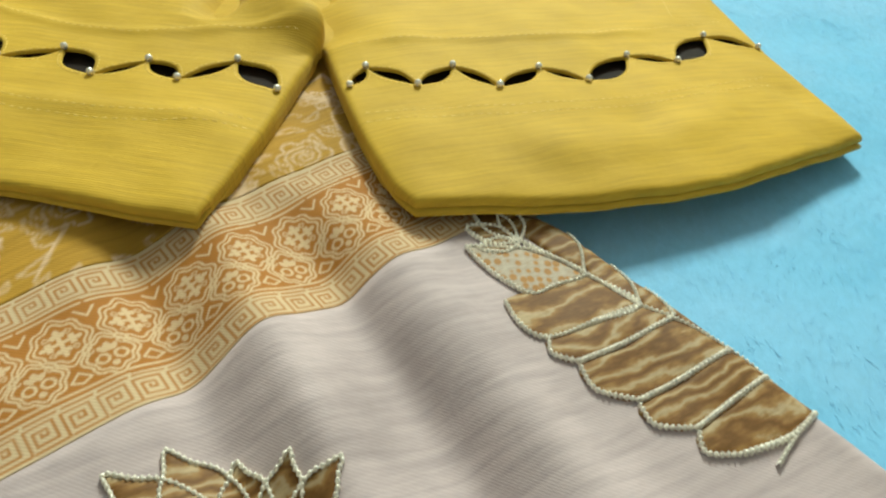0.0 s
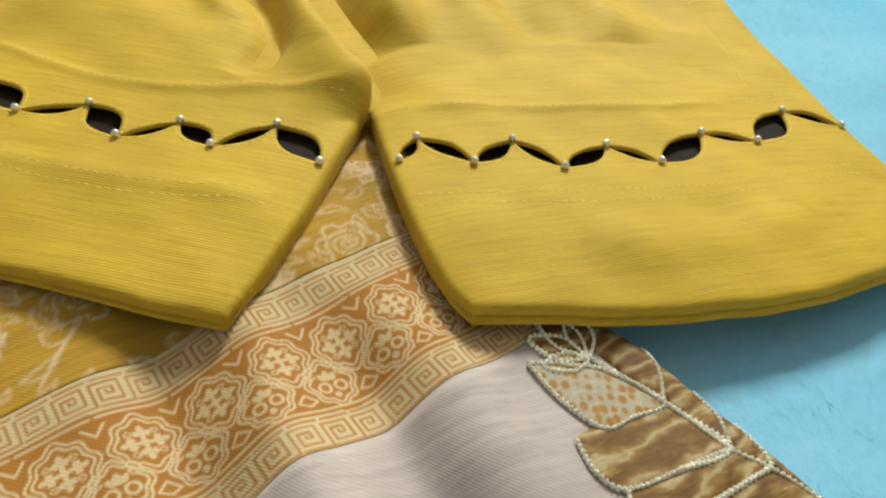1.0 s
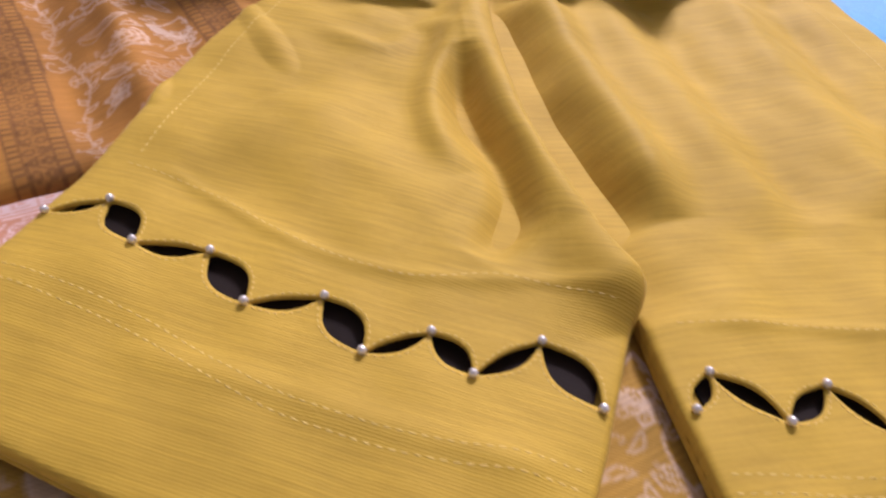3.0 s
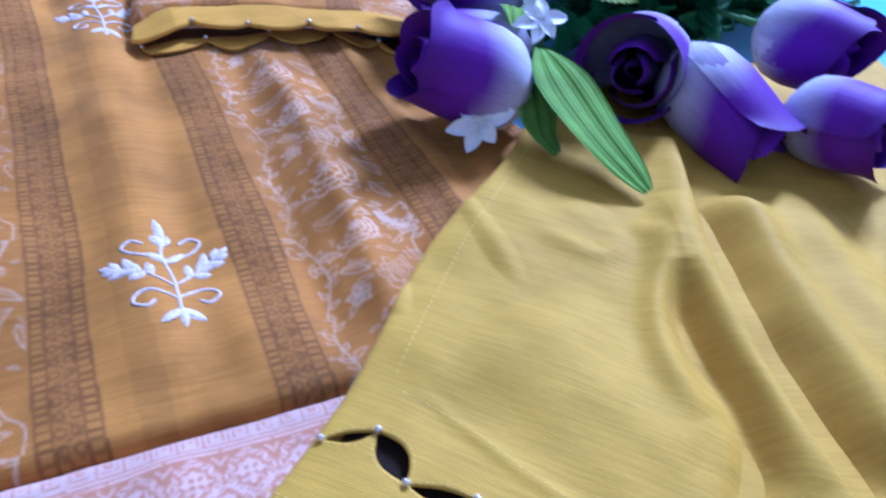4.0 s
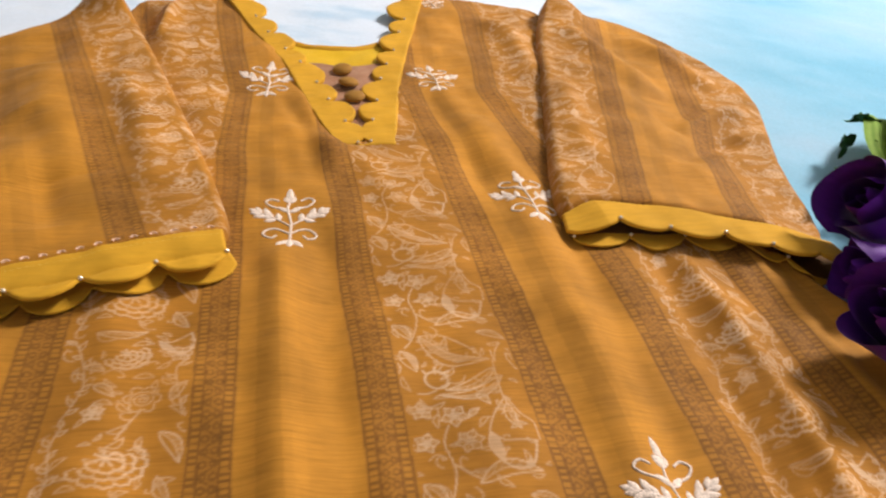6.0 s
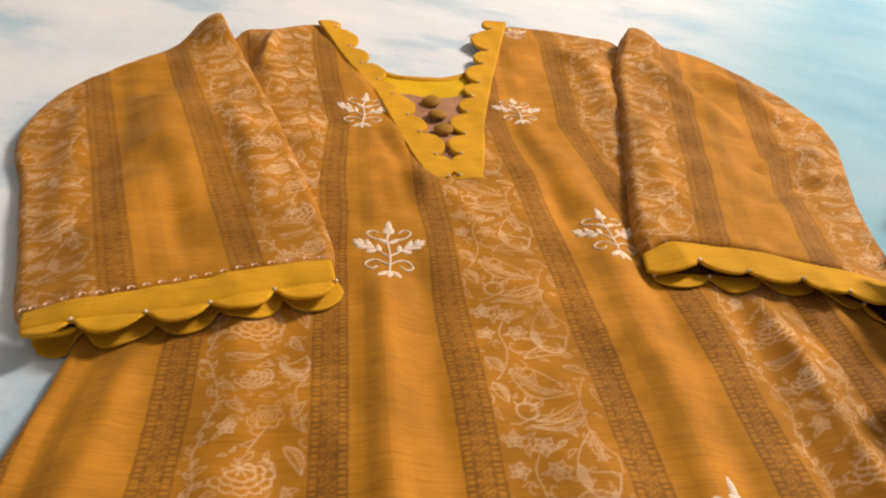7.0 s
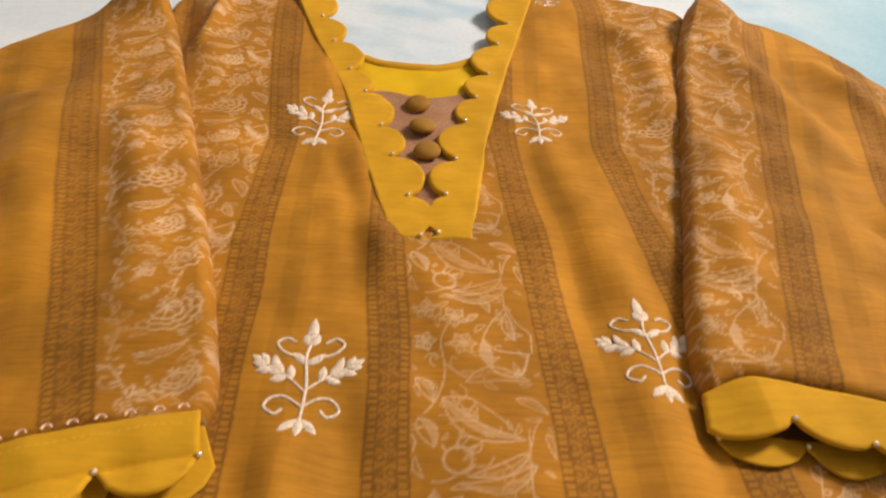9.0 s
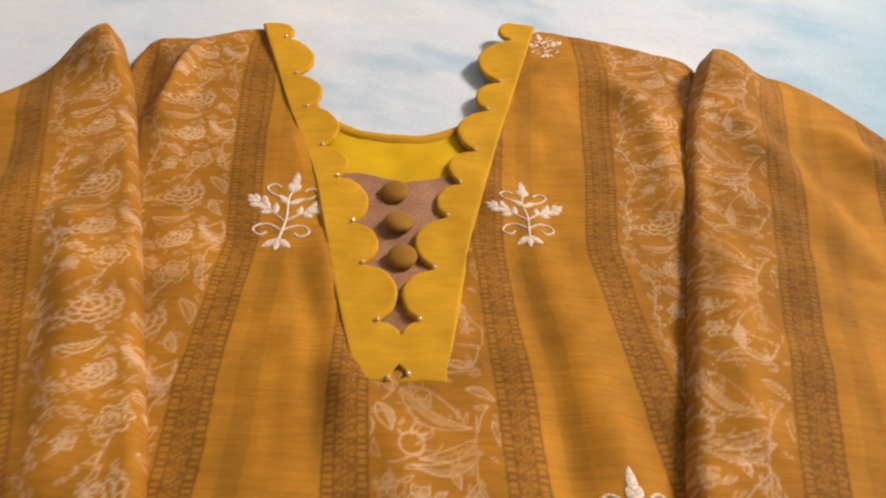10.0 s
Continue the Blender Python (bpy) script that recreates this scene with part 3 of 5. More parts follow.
TULIPS, PEONIES, KEY, MEDALLION = tulip_repeat(), peony_repeat(), key_tile(), medallion_tile()
REPEAT = 0.1375
AMBER, FLORAL_GROUND, BAND = np.array([0.485, 0.222, 0.024]), np.array([0.42, 0.185, 0.021]), np.array([0.375, 0.168, 0.024])
WHITE_INK, DARK_INK = np.array([0.72, 0.53, 0.37]), np.array([0.11, 0.045, 0.014])


def stripes(u, v, seed=0.0):
    """The kurta's print: floral stripes, dark bands with laddered rims, and plain stripes."""
    w = (u + REPEAT / 2) % REPEAT - REPEAT / 2
    a = np.abs(w)
    turn = np.floor((u + REPEAT / 2) / REPEAT)
    mix = lambda p, q, f: p * (1 - f)[..., None] + q * f[..., None]
    soft = lambda e: np.clip((a - e) / 0.0012 + 0.5, 0, 1)
    col = mix(np.broadcast_to(FLORAL_GROUND, a.shape + (3,)), BAND, soft(0.0268))
    col = mix(col, AMBER * np.ones_like(col), soft(0.0452))
    ink = np.where(turn % 2 == 0, TULIPS.read(w + 0.0265, v + 0.114 + seed), PEONIES.read(w + 0.0265, v + 0.128 + seed)) * (a < 0.0262)
    worn = 0.66 + 0.28 * waves(u, v, 3, 0.05)
    col = mix(col, WHITE_INK * np.ones_like(col), np.clip(ink * worn, 0, 0.92))
    # the band's two ladders and the scroll between them
    for e in (0.0296, 0.0424):
        rung = (np.abs((v / 0.0030) % 1 - 0.5) < 0.20) & (np.abs(a - e) < 0.0017)
        rule = np.abs(np.abs(a - e) - 0.0021) < 0.0005
        col = mix(col, AMBER * np.ones_like(col), np.where(np.abs(a - e) < 0.0019, 0.35, 0.0))
        col = mix(col, DARK_INK * np.ones_like(col), np.where(rung, 0.58, 0.0) + np.where(rule & ~rung, 0.50, 0.0))
    m = a - 0.036
    scroll = np.abs(m - 0.0028 * np.sin(v / 0.011 * 2 * np.pi)) < 0.0007
    curl = np.abs(np.hypot((v % 0.0055) - 0.00275, np.abs(m) - 0.0022) - 0.0014) < 0.0005
    col = mix(col, DARK_INK * np.ones_like(col), np.where((np.abs(m) < 0.0052) & (scroll | curl), 0.45, 0.0))
    # faint tonal stripes in the plain stripe
    p = (a - 0.0452) / (REPEAT / 2 - 0.0452)
    tone = 1 - 0.13 * ((p > 0.35) & (p < 0.75) & (w > 0)) + 0.05 * (p > 0.9)
    return col * tone[..., None]


RUST, CREAM = np.array([0.36, 0.150, 0.024]), np.array([0.62, 0.46, 0.27])


def border_print(x, depth, rust=RUST, cream=CREAM):
    """Two meander rows with medallions between them; depth is 0 at the top rim."""
    ink = np.zeros_like(x)
    m = (depth > 0.0006) & (depth < 0.0084)
    ink = np.where(m, KEY.read(x, 0.0084 - depth), ink)
    m = (depth > 0.0095) & (depth < 0.0341)
    ink = np.where(m, MEDALLION.read(x, 0.0341 - depth), ink)
    m = (depth > 0.0352) & (depth < 0.0430)
    ink = np.where(m, KEY.read(x + 0.002, 0.0430 - depth), ink)
    rows = ((depth < 0.0090) | (depth > 0.0347))[..., None]
    line = 0.88 * ink[..., None]
    return np.where(rows, (cream * 0.92) * (1 - line) + rust * line, rust * (1 - line) + cream * 1.05 * line)


# ---- the room ----
def box(name, lo, hi, material, bevel=0.0):
    bm = bmesh.new()
    bmesh.ops.create_cube(bm, size=1.0)
    bmesh.ops.scale(bm, vec=[q - p for p, q in zip(lo, hi)], verts=bm.verts)
    bmesh.ops.translate(bm, vec=[(p + q) / 2 for p, q in zip(lo, hi)], verts=bm.verts)
    if bevel:
        bmesh.ops.bevel(bm, geom=bm.edges[:], offset=bevel, segments=3, affect="EDGES")
    me = bpy.data.meshes.new(name)
    bm.to_mesh(me)
    bm.free()
    me.materials.append(material)
    return new(name, me)


for name, lo, hi, m, text in (
        ("floor", (-2.2, -2.4, -0.62), (2.4, 2.2, -0.52), m_floor, "grey tiled floor under the bed"),
        ("ceiling", (-2.2, -2.4, 2.1), (2.4, 2.2, 2.2), m_wall, "white painted plaster ceiling of the room"),
        ("wall_north", (-2.2, 2.2, -0.62), (2.4, 2.3, 2.2), m_wall, "plain white painted wall beyond the bed"),
        ("wall_south", (-2.2, -2.5, -0.62), (2.4, -2.4, 2.2), m_wall, "plain white painted wall behind the bed"),
        ("wall_east", (2.4, -2.5, -0.62), (2.5, 2.3, 2.2), m_wall, "plain white painted wall beside the bed"),
        ("wall_west", (-2.3, -2.5, -0.62), (-2.2, 2.3, 2.2), m_wall, "plain white painted wall beside the bed")):
    tagged(box(name, lo, hi, m), text, name.split("_")[0], kind="structure")

tagged(box("bed", (-1.25, -1.35, -0.52), (1.25, 1.25, -0.022), m_wall, 0.03), "plain mattress bed under the blue plush blanket", "bed")


# ---- the blanket ----
def ground_z(x, y):
    return 0.0010 * waves(x, y, 11, 0.11) + 0.0005 * waves(x, y, 12, 0.03) - 0.0008


blanket = thing("blanket", (0, 0, -0.02), "light blue and white mottled plush blanket spread on the bed", "blanket")
loop = smooth([(-1.25, -1.35), (1.25, -1.35), (1.25, 1.25), (-1.25, 1.25)], 1)
me = sheet(loop, 0.0085, lambda x, y, d: ground_z(x, y), skirt=0.02, name="blanket_face")
attach("plush_face", me, m_blanket, blanket)


def nap(lo, hi, count, seed, name):
    """Short fibres of the plush, leaning one way."""
    rnd = np.random.RandomState(seed)
    x, y = rnd.uniform(lo[0], hi[0], count), rnd.uniform(lo[1], hi[1], count)
    a = rnd.normal(-2.2, 0.6, count) + 0.7 * waves(x, y, 5, 0.05)
    n = rnd.uniform(0.0018, 0.0034, count)
    w = rnd.uniform(0.00008, 0.00015, count)
    z = ground_z(x, y)
    dx, dy = np.cos(a), np.sin(a)
    p0 = np.stack([x - dy * w, y + dx * w, z - 0.0003], -1)
    p1 = np.stack([x + dy * w, y - dx * w, z - 0.0003], -1)
    p2 = np.stack([x + dx * n, y + dy * n, z + rnd.uniform(0.0002, 0.0009, count)], -1)
    v = np.stack([p0, p1, p2], 1).reshape(-1, 3)
    return mesh_of(name, v, np.arange(3 * count).reshape(-1, 3))


tagged(attach("nap", nap((0.20, -0.78), (0.50, -0.28), 42000, 3, "nap"), m_blanket, blanket), kind="stuff")

# ---- the kurta ----
BODY = smooth([(-0.235, -0.336), (-0.213, -0.247), (-0.203, -0.164), (-0.200, -0.05), (-0.196, 0.08), (-0.190, 0.20), (-0.188, 0.278),
               (-0.150, 0.291), (-0.112, 0.309), (-0.091, 0.262), (-0.067, 0.195), (-0.040, 0.118), (-0.012, 0.022), (0.000, 0.019), (0.011, 0.022),
               (0.022, 0.094), (0.040, 0.180), (0.073, 0.324), (0.125, 0.325), (0.170, 0.309), (0.196, 0.290), (0.200, 0.20), (0.204, 0.05),
               (0.214, -0.06), (0.223, -0.10), (0.237, -0.145), (0.257, -0.19), (0.268, -0.25), (0.270, -0.336), (0.10, -0.336), (-0.08, -0.336)], 4)
SIDE = np.array([(0.270, -0.337), (0.264, -0.40), (0.252, -0.47), (0.2465, -0.53), (0.2480, -0.566), (0.2478, -0.615), (0.2490, -0.72)])
LOWER = np.array([(-0.25, -0.72), (-0.25, -0.5), (-0.245, -0.337), (0.0, -0.337)] + smooth(SIDE, 4, False).tolist() + [(0.0, -0.725)])

FOLDS = (
    ([(-0.052, -0.10), (-0.050, -0.22), (-0.046, -0.33)], 0.010, 0.0040), ([(-0.030, -0.08), (-0.026, -0.2), (-0.02, -0.33)], 0.010, -0.0022),
    ([(0.085, 0.05), (0.090, -0.10), (0.086, -0.32)], 0.012, 0.0026), ([(0.105, 0.0), (0.108, -0.14), (0.104, -0.33)], 0.009, -0.0020),
    ([(0.150, -0.11), (0.146, -0.20), (0.142, -0.33)], 0.007, -0.0024), ([(0.163, -0.11), (0.166, -0.20), (0.162, -0.33)], 0.007, 0.0042),
    ([(0.182, -0.11), (0.186, -0.20), (0.182, -0.33)], 0.006, -0.0018), ([(0.204, -0.10), (0.210, -0.2), (0.206, -0.33)], 0.006, 0.0022),
    ([(-0.170, -0.15), (-0.175, -0.25), (-0.18, -0.33)], 0.009, 0.0036), ([(-0.190, -0.15), (-0.196, -0.25), (-0.2, -0.33)], 0.007, -0.0024),
    ([(-0.125, -0.12), (-0.118, -0.22), (-0.112, -0.33)], 0.012, 0.0022), ([(-0.060, 0.09), (-0.040, 0.03), (-0.032, -0.05)], 0.006, -0.0012),
    ([(-0.045, 0.10), (-0.026, 0.02), (-0.018, -0.04)], 0.007, 0.0016), ([(0.060, 0.12), (0.075, 0.03), (0.085, -0.03)], 0.010, 0.0018),
    ([(0.048, 0.10), (0.064, 0.02), (0.070, -0.05)], 0.007, -0.0010), ([(0.130, 0.27), (0.150, 0.20), (0.142, 0.12)], 0.012, 0.0045),
    ([(-0.150, 0.27), (-0.152, 0.21), (-0.140, 0.14)], 0.012, 0.0042), ([(-0.190, 0.282), (-0.178, 0.240), (-0.164, 0.190)], 0.011, -0.0045), ([(-0.150, 0.290), (-0.154, 0.235), (-0.156, 0.18)], 0.005, 0.0042),
    ([(-0.05, 0.035), (0.0, -0.03), (0.02, -0.09)], 0.010, 0.0014), ([(-0.09, 0.02), (-0.05, -0.02), (-0.04, -0.05)], 0.010, -0.0010),
)


def folds(x, y):
    z = 0.0011 * waves(x, y, 21, 0.06) + 0.0019 * waves(x * 2.0, y * 0.6, 22, 0.10)
    for pts, w, h in FOLDS:
        z = z + ridge(x, y, smooth(pts, 4, False), w, h * 1.2, 0.03)
    return z


def body_top(x, y, d):
    return ground_z(x, y) + 0.0012 + rise(d, 0.006) * 0.0068 + folds(x, y) * np.clip(d / 0.012, 0, 1)


def lower_folds(x, y):
    """The skirt's soft waves; below the print they run on slantwise."""
    z = 0.0012 * waves(x, y, 31, 0.07)
    for pts, w, h in (([(0.180, -0.475), (0.172, -0.52), (0.150, -0.66)], 0.008, 0.0040), ([(0.160, -0.475), (0.153, -0.52), (0.135, -0.66)], 0.007, -0.0030),
                      ([(0.209, -0.50), (0.203, -0.54), (0.190, -0.66)], 0.009, 0.0030), ([(0.194, -0.50), (0.188, -0.54), (0.172, -0.66)], 0.006, -0.0026), ([(-0.05, -0.34), (-0.05, -0.6), (-0.05, -0.74)], 0.012, 0.004),
                      ([(0.085, -0.33), (0.08, -0.5), (0.08, -0.7)], 0.012, 0.003), ([(0.04, -0.33), (0.04, -0.5), (0.03, -0.7)], 0.01, -0.003)):
        z = z + ridge(x, y, smooth(pts, 4, False), w, h * 1.25, 0.05)
    return z


def lower_top(x, y, d):
    return ground_z(x, y) + 0.0012 + rise(d, 0.005) * 0.0058 + lower_folds(x, y) * np.clip(d / 0.010, 0, 1)


def lower_surface(x, y):
    d = rim_distance(LOWER, x, y)
    return np.where(inside(LOWER, x, y), lower_top(x, y, d), ground_z(x, y))


def kurta_height(x, y):
    d = rim_distance(BODY, x, y)
    return np.where(inside(BODY, x, y), body_top(x, y, d), lower_surface(x, y))


kurta_surface = Field(kurta_height, (-0.34, -0.74), (0.56, 0.36), 0.0016)


def drape_height(x, y):
    """What a sleeve rests on: the body, sloping softly down to the blanket beside it."""
    d = rim_distance(BODY, x, y)
    t = np.clip((np.where(inside(BODY, x, y), d, -d) + 0.045) / 0.05, 0, 1)
    return ground_z(x, y) + 0.0088 * t * t * (3 - 2 * t) + 0.5 * folds(x, y) * (t > 0.99) * np.clip(d / 0.03, 0, 1)


drape = Field(drape_height, (-0.34, -0.22), (0.36, 0.36), 0.002)


def body_dye(x, y):
    centre = np.interp(y, [-0.36, -0.25, -0.10, 0.0, 0.10, 0.28], [0.029, 0.027, 0.021, 0.014, 0.007, 0.005])
    spread = np.interp(y, [-0.36, -0.15, 0.0, 0.09, 0.18, 0.28], [0.98, 1.0, 0.97, 0.90, 1.02, 1.12])
    return stripes((x - centre) / spread + 0.0012 * waves(x, y, 7, 0.09), y)


kurta = thing("kurta", (0.0, -0.2, 0.002), "amber striped floral kurta with mustard scalloped trim, spread on the blanket", "kurta")
attach("body_panel", sheet(BODY, 0.0007, body_top, skirt=0.0012, colours=body_dye, name="body_panel"), m_print, kurta, "amber printed front with floral stripes and dark bands")


def strip(top, bottom, x0, x1=None):
    """A band across the skirt, cut to its right side where x1 is not given."""
    right = lambda y: float(np.interp(-y, -SIDE[:, 1], SIDE[:, 0])) - 0.0003 if x1 is None else x1
    up = [(x, top) for x in np.linspace(x0, right(top), 24)]
    down = [(x, bottom) for x in np.linspace(right(bottom), x0, 24)]
    return np.array(up + down)


def wavy(x):
    return 0.0022 * np.sin(x / 0.05 + 1.2) + 0.0012 * np.sin(x / 0.017)


def lower_edge(x, y, d):
    return lower_top(x, y, rim_distance(LOWER, x, y))


PINK, PALE = np.array([0.52, 0.25, 0.13]), np.array([0.72, 0.52, 0.44])
attach("upper_border", sheet(strip(-0.3372, -0.382, -0.243), 0.00075, lower_edge, colours=lambda x, y: border_print(x, -0.3365 - y + wavy(x) * 0.3, PINK, PALE), name="upper_border"),
       m_border, kurta, "pinkish border with a key pattern and medallions")


def lower_dye(x, y):
    col = np.broadcast_to(np.array([0.42, 0.235, 0.024]), (len(x), 3))
    ink = PEONIES.read((x * 0.85 - y * 0.25) % 0.053, y * 0.85 + x * 0.25 + 0.02) * np.clip(0.75 + 0.25 * waves(x, y, 3, 0.05), 0, 0.9)
    return col * (1 - ink)[:, None] + WHITE_INK * ink[:, None]


attach("floral_band", sheet(strip(-0.3822, -0.4968, -0.246), 0.0008, lower_edge, colours=lower_dye, name="floral_band"), m_print, kurta, "amber band with large white outline flowers")
attach("lower_border", sheet(strip(-0.497, -0.5395, 0.06), 0.00032, lower_edge, colours=lambda x, y: border_print(x, (-0.497 - y) * 1.03 + wavy(x) * 0.25), name="lower_border"),
       m_border, kurta, "rust and cream border with a key pattern and medallions")
attach("lower_border", sheet(strip(-0.497, -0.5395, -0.246, 0.06), 0.0009, lower_edge, colours=lambda x, y: border_print(x, (-0.497 - y) * 1.03 + wavy(x) * 0.25), name="lower_border_far"), m_border, kurta)
attach("beige_hem_panel", sheet(strip(-0.5397, -0.718, -0.246), 0.0016, lower_edge, name="beige_hem_panel"), m_beige, kurta, "plain greyish beige slub silk hem panel")


# sleeves
def sleeve(name, outline, axis, offset, peak, label, folds_):
    outline = smooth(outline, 5)
    ax = np.array(axis) / np.hypot(*axis)

    def top(x, y, d):
        z = drape(x, y) + 0.0012 + rise(d, 0.007) * 0.0080 + (0.0010 * waves(x, y, 41, 0.05) + 0.0020 * waves(x, y, 42, 0.11)) * np.clip(d / 0.012, 0, 1)
        z = z + 0.016 * np.exp(-((x - peak[0]) ** 2 + (y - peak[1]) ** 2) / 0.030 ** 2) * np.clip(d / 0.006, 0.35, 1)
        for pts, w, h in folds_:
            z = z + ridge(x, y, smooth(pts, 4, False), w, h * 1.5, 0.02) * np.clip(d / 0.010, 0, 1)
        return z

    def col(x, y):
        u = ax[1] * -x + ax[0] * y
        return stripes(-u - offset + REPEAT / 2, x * ax[0] + y * ax[1], 0.05)

    me = sheet(outline, 0.0010, top, skirt=0.003, colours=col, name=name)
    return attach("sleeve", me, m_print, kurta, label), top, outline


LEFT = [(-0.080, -0.104), (-0.087, -0.056), (-0.108, 0.012), (-0.130, 0.080), (-0.159, 0.165), (-0.182, 0.228), (-0.208, 0.276), (-0.226, 0.248), (-0.252, 0.206), (-0.283, 0.166),
        (-0.305, 0.114), (-0.307, 0.046), (-0.283, -0.012), (-0.256, -0.087), (-0.233, -0.143), (-0.193, -0.137), (-0.158, -0.125), (-0.120, -0.114)]
RIGHT = [(0.109, -0.080), (0.110, -0.050), (0.134, 0.055), (0.155, 0.145), (0.174, 0.226), (0.198, 0.290), (0.222, 0.284), (0.258, 0.280), (0.291, 0.240), (0.313, 0.186),
         (0.329, 0.110), (0.311, 0.042), (0.289, -0.014), (0.262, -0.112), (0.219, -0.104), (0.184, -0.092), (0.148, -0.082), (0.125, -0.077)]
left_sleeve, left_top, left_line = sleeve("left_sleeve", LEFT, (-0.3206, 0.947), -0.186, (-0.200, 0.245), "amber printed sleeve folded over the bodice",
    (([(-0.23, 0.12), (-0.20, 0.03), (-0.17, -0.05)], 0.022, 0.0045), ([(-0.17, 0.10), (-0.14, 0.02), (-0.12, -0.06)], 0.012, 0.003), ([(-0.21, 0.03), (-0.185, -0.03), (-0.165, -0.10)], 0.012, -0.003),
     ([(-0.275, 0.10), (-0.26, 0.02), (-0.235, -0.08)], 0.012, 0.0028)))
right_sleeve, right_top, right_line = sleeve("right_sleeve", RIGHT, (0.241, 0.970), 0.200, (0.205, 0.262), "amber printed sleeve laid beside the bodice",
    (([(0.225, 0.02), (0.26, 0.045), (0.30, 0.06)], 0.010, 0.0045), ([(0.20, -0.03), (0.24, 0.0), (0.275, 0.02)], 0.009, -0.003), ([(0.20, 0.22), (0.22, 0.15), (0.235, 0.08)], 0.014, 0.004),
     ([(0.26, 0.22), (0.28, 0.16), (0.29, 0.10)], 0.012, 0.0035), ([(0.16, 0.10), (0.15, 0.04), (0.14, -0.03)], 0.010, 0.0025)))

PEARL = ball("pearl", 0.00115)
PEARL.materials.append(m_pearl)


def pearl(x, y, z, parent):
    attach("pearl", PEARL, None, parent, at=Matrix.Translation((x, y, z)))


def scallops(points, bulge, side, n=9):
    """Round lobes from notch to notch; side: +1 bulges to the left of the way."""
    out = []
    for (x0, y0), (x1, y1) in zip(points[:-1], points[1:]):
        dx, dy = x1 - x0, y1 - y0
        for t in np.linspace(0, 1, n)[:-1]:
            h = bulge * math.sin(math.pi * t) ** 0.62 * side
            out.append((x0 + dx * t - dy * h, y0 + dy * t + dx * h))
    out.append(points[-1])
    return out


def stitch_line(strokes, pts, surface, length=0.0018, gap=0.0010, width=0.0003, height=0.0001):
    """A row of short machine stitches along a line."""
    p = smooth(pts, 24, False)
    run = np.concatenate([[0], np.cumsum(np.linalg.norm(np.diff(p, axis=0), axis=1))])
    s = 0.0
    while s + length < run[-1]:
        q = np.linspace(s, s + length, 4)
        strokes.line(np.stack([np.interp(q, run, p[:, 0]), np.interp(q, run, p[:, 1])], -1), width, height, surface, leafy)
        s += length + gap


# left cuff: a front layer with lobes, and the back layer's lobes under it
L_TOP = [(-0.229, -0.1445), (-0.193, -0.138), (-0.158, -0.126), (-0.120, -0.115), (-0.080, -0.105)]
L_NOTCH = [(-0.0765, -0.122), (-0.108, -0.130), (-0.139, -0.140), (-0.169, -0.147), (-0.202, -0.154), (-0.2265, -0.157)]
under = np.array(smooth(L_TOP, 4, False).tolist() + [(p[0] + 0.0042, p[1] + 0.0004) for p in scallops(L_NOTCH, 0.37, 1)])
attach("cuff_back", sheet(under, 0.0010, lambda x, y, d: kurta_surface(x, y) + 0.0022, skirt=0.0009, name="cuff_back"), m_trim, kurta, "mustard scalloped back layer of the cuff")
front = np.array(smooth(L_TOP, 4, False).tolist() + scallops(L_NOTCH, 0.38, 1))


def cuff_top(x, y, d):
    return drape(x, y) + 0.0070 + 0.0035 * rise(np.clip(nearest(np.array(L_NOTCH), x, y, False)[0], 0, 0.02), 0.02) + 0.0008 * rise(d, 0.0015) + 0.0004 * waves(x, y, 57, 0.018)


attach("cuff", sheet(front, 0.0008, cuff_top, skirt=0.0010, name="cuff"),
       m_trim, kurta, "plain mustard scalloped sleeve cuff")
for x, y in L_NOTCH[:5]:
    pearl(x, y, float(drape(np.array([x]), np.array([y]))[0]) + 0.0088, kurta)
lace = Strokes()
p = smooth(L_TOP, 20, False)
for i in range(0, len(p) - 4, 4):
    a = p[i] + np.array([0.0, 0.0008])
    lace.line(placed(arc(0, 0, 1, 0, 180, 8), a[0], a[1], 0.22, 0.0017), 0.0009, 0.0008, lambda x, y: drape(x, y) + 0.0112)
attach("loop_lace", lace.mesh("loop_lace"), m_loop, kurta, "tiny pinkish loop lace along the cuff seam")

seam = Strokes()
stitch_line(seam, [(x, y - 0.0050) for x, y in L_TOP], lambda x, y: cuff_top(x, y, np.full_like(x, 0.005)))
tagged(attach("stitching", seam.mesh("cuff_stitching"), m_thread, kurta), kind="stuff")

# right cuff: the front layer gapes open over the back layer
R_TOP = [(0.107, -0.083), (0.125, -0.078), (0.148, -0.083), (0.184, -0.093), (0.219, -0.105), (0.263, -0.113)]
R_NOTCH = [(0.262, -0.136), (0.240, -0.134), (0.214, -0.127), (0.191, -0.116), (0.161, -0.109), (0.135, -0.099), (0.1045, -0.100)]
R_BACK = [(0.264, -0.146), (0.246, -0.141), (0.225, -0.129), (0.204, -0.1125), (0.172, -0.1085), (0.140, -0.1065), (0.109, -0.1015)]
# the sleeve's reverse, with the shade of its opening put into the brown
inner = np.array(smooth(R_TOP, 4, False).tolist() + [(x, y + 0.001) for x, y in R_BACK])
attach("cuff_inside", sheet(inner, 0.0012, lambda x, y, d: kurta_surface(x, y) + 0.0014, skirt=0.0006, name="cuff_inside"), m_inner, kurta, "inside of the sleeve opening, its shade put into a dark brown")
back = np.array([(x, y + 0.0035) for x, y in R_BACK[::-1]] + scallops(R_BACK, 0.32, 1))
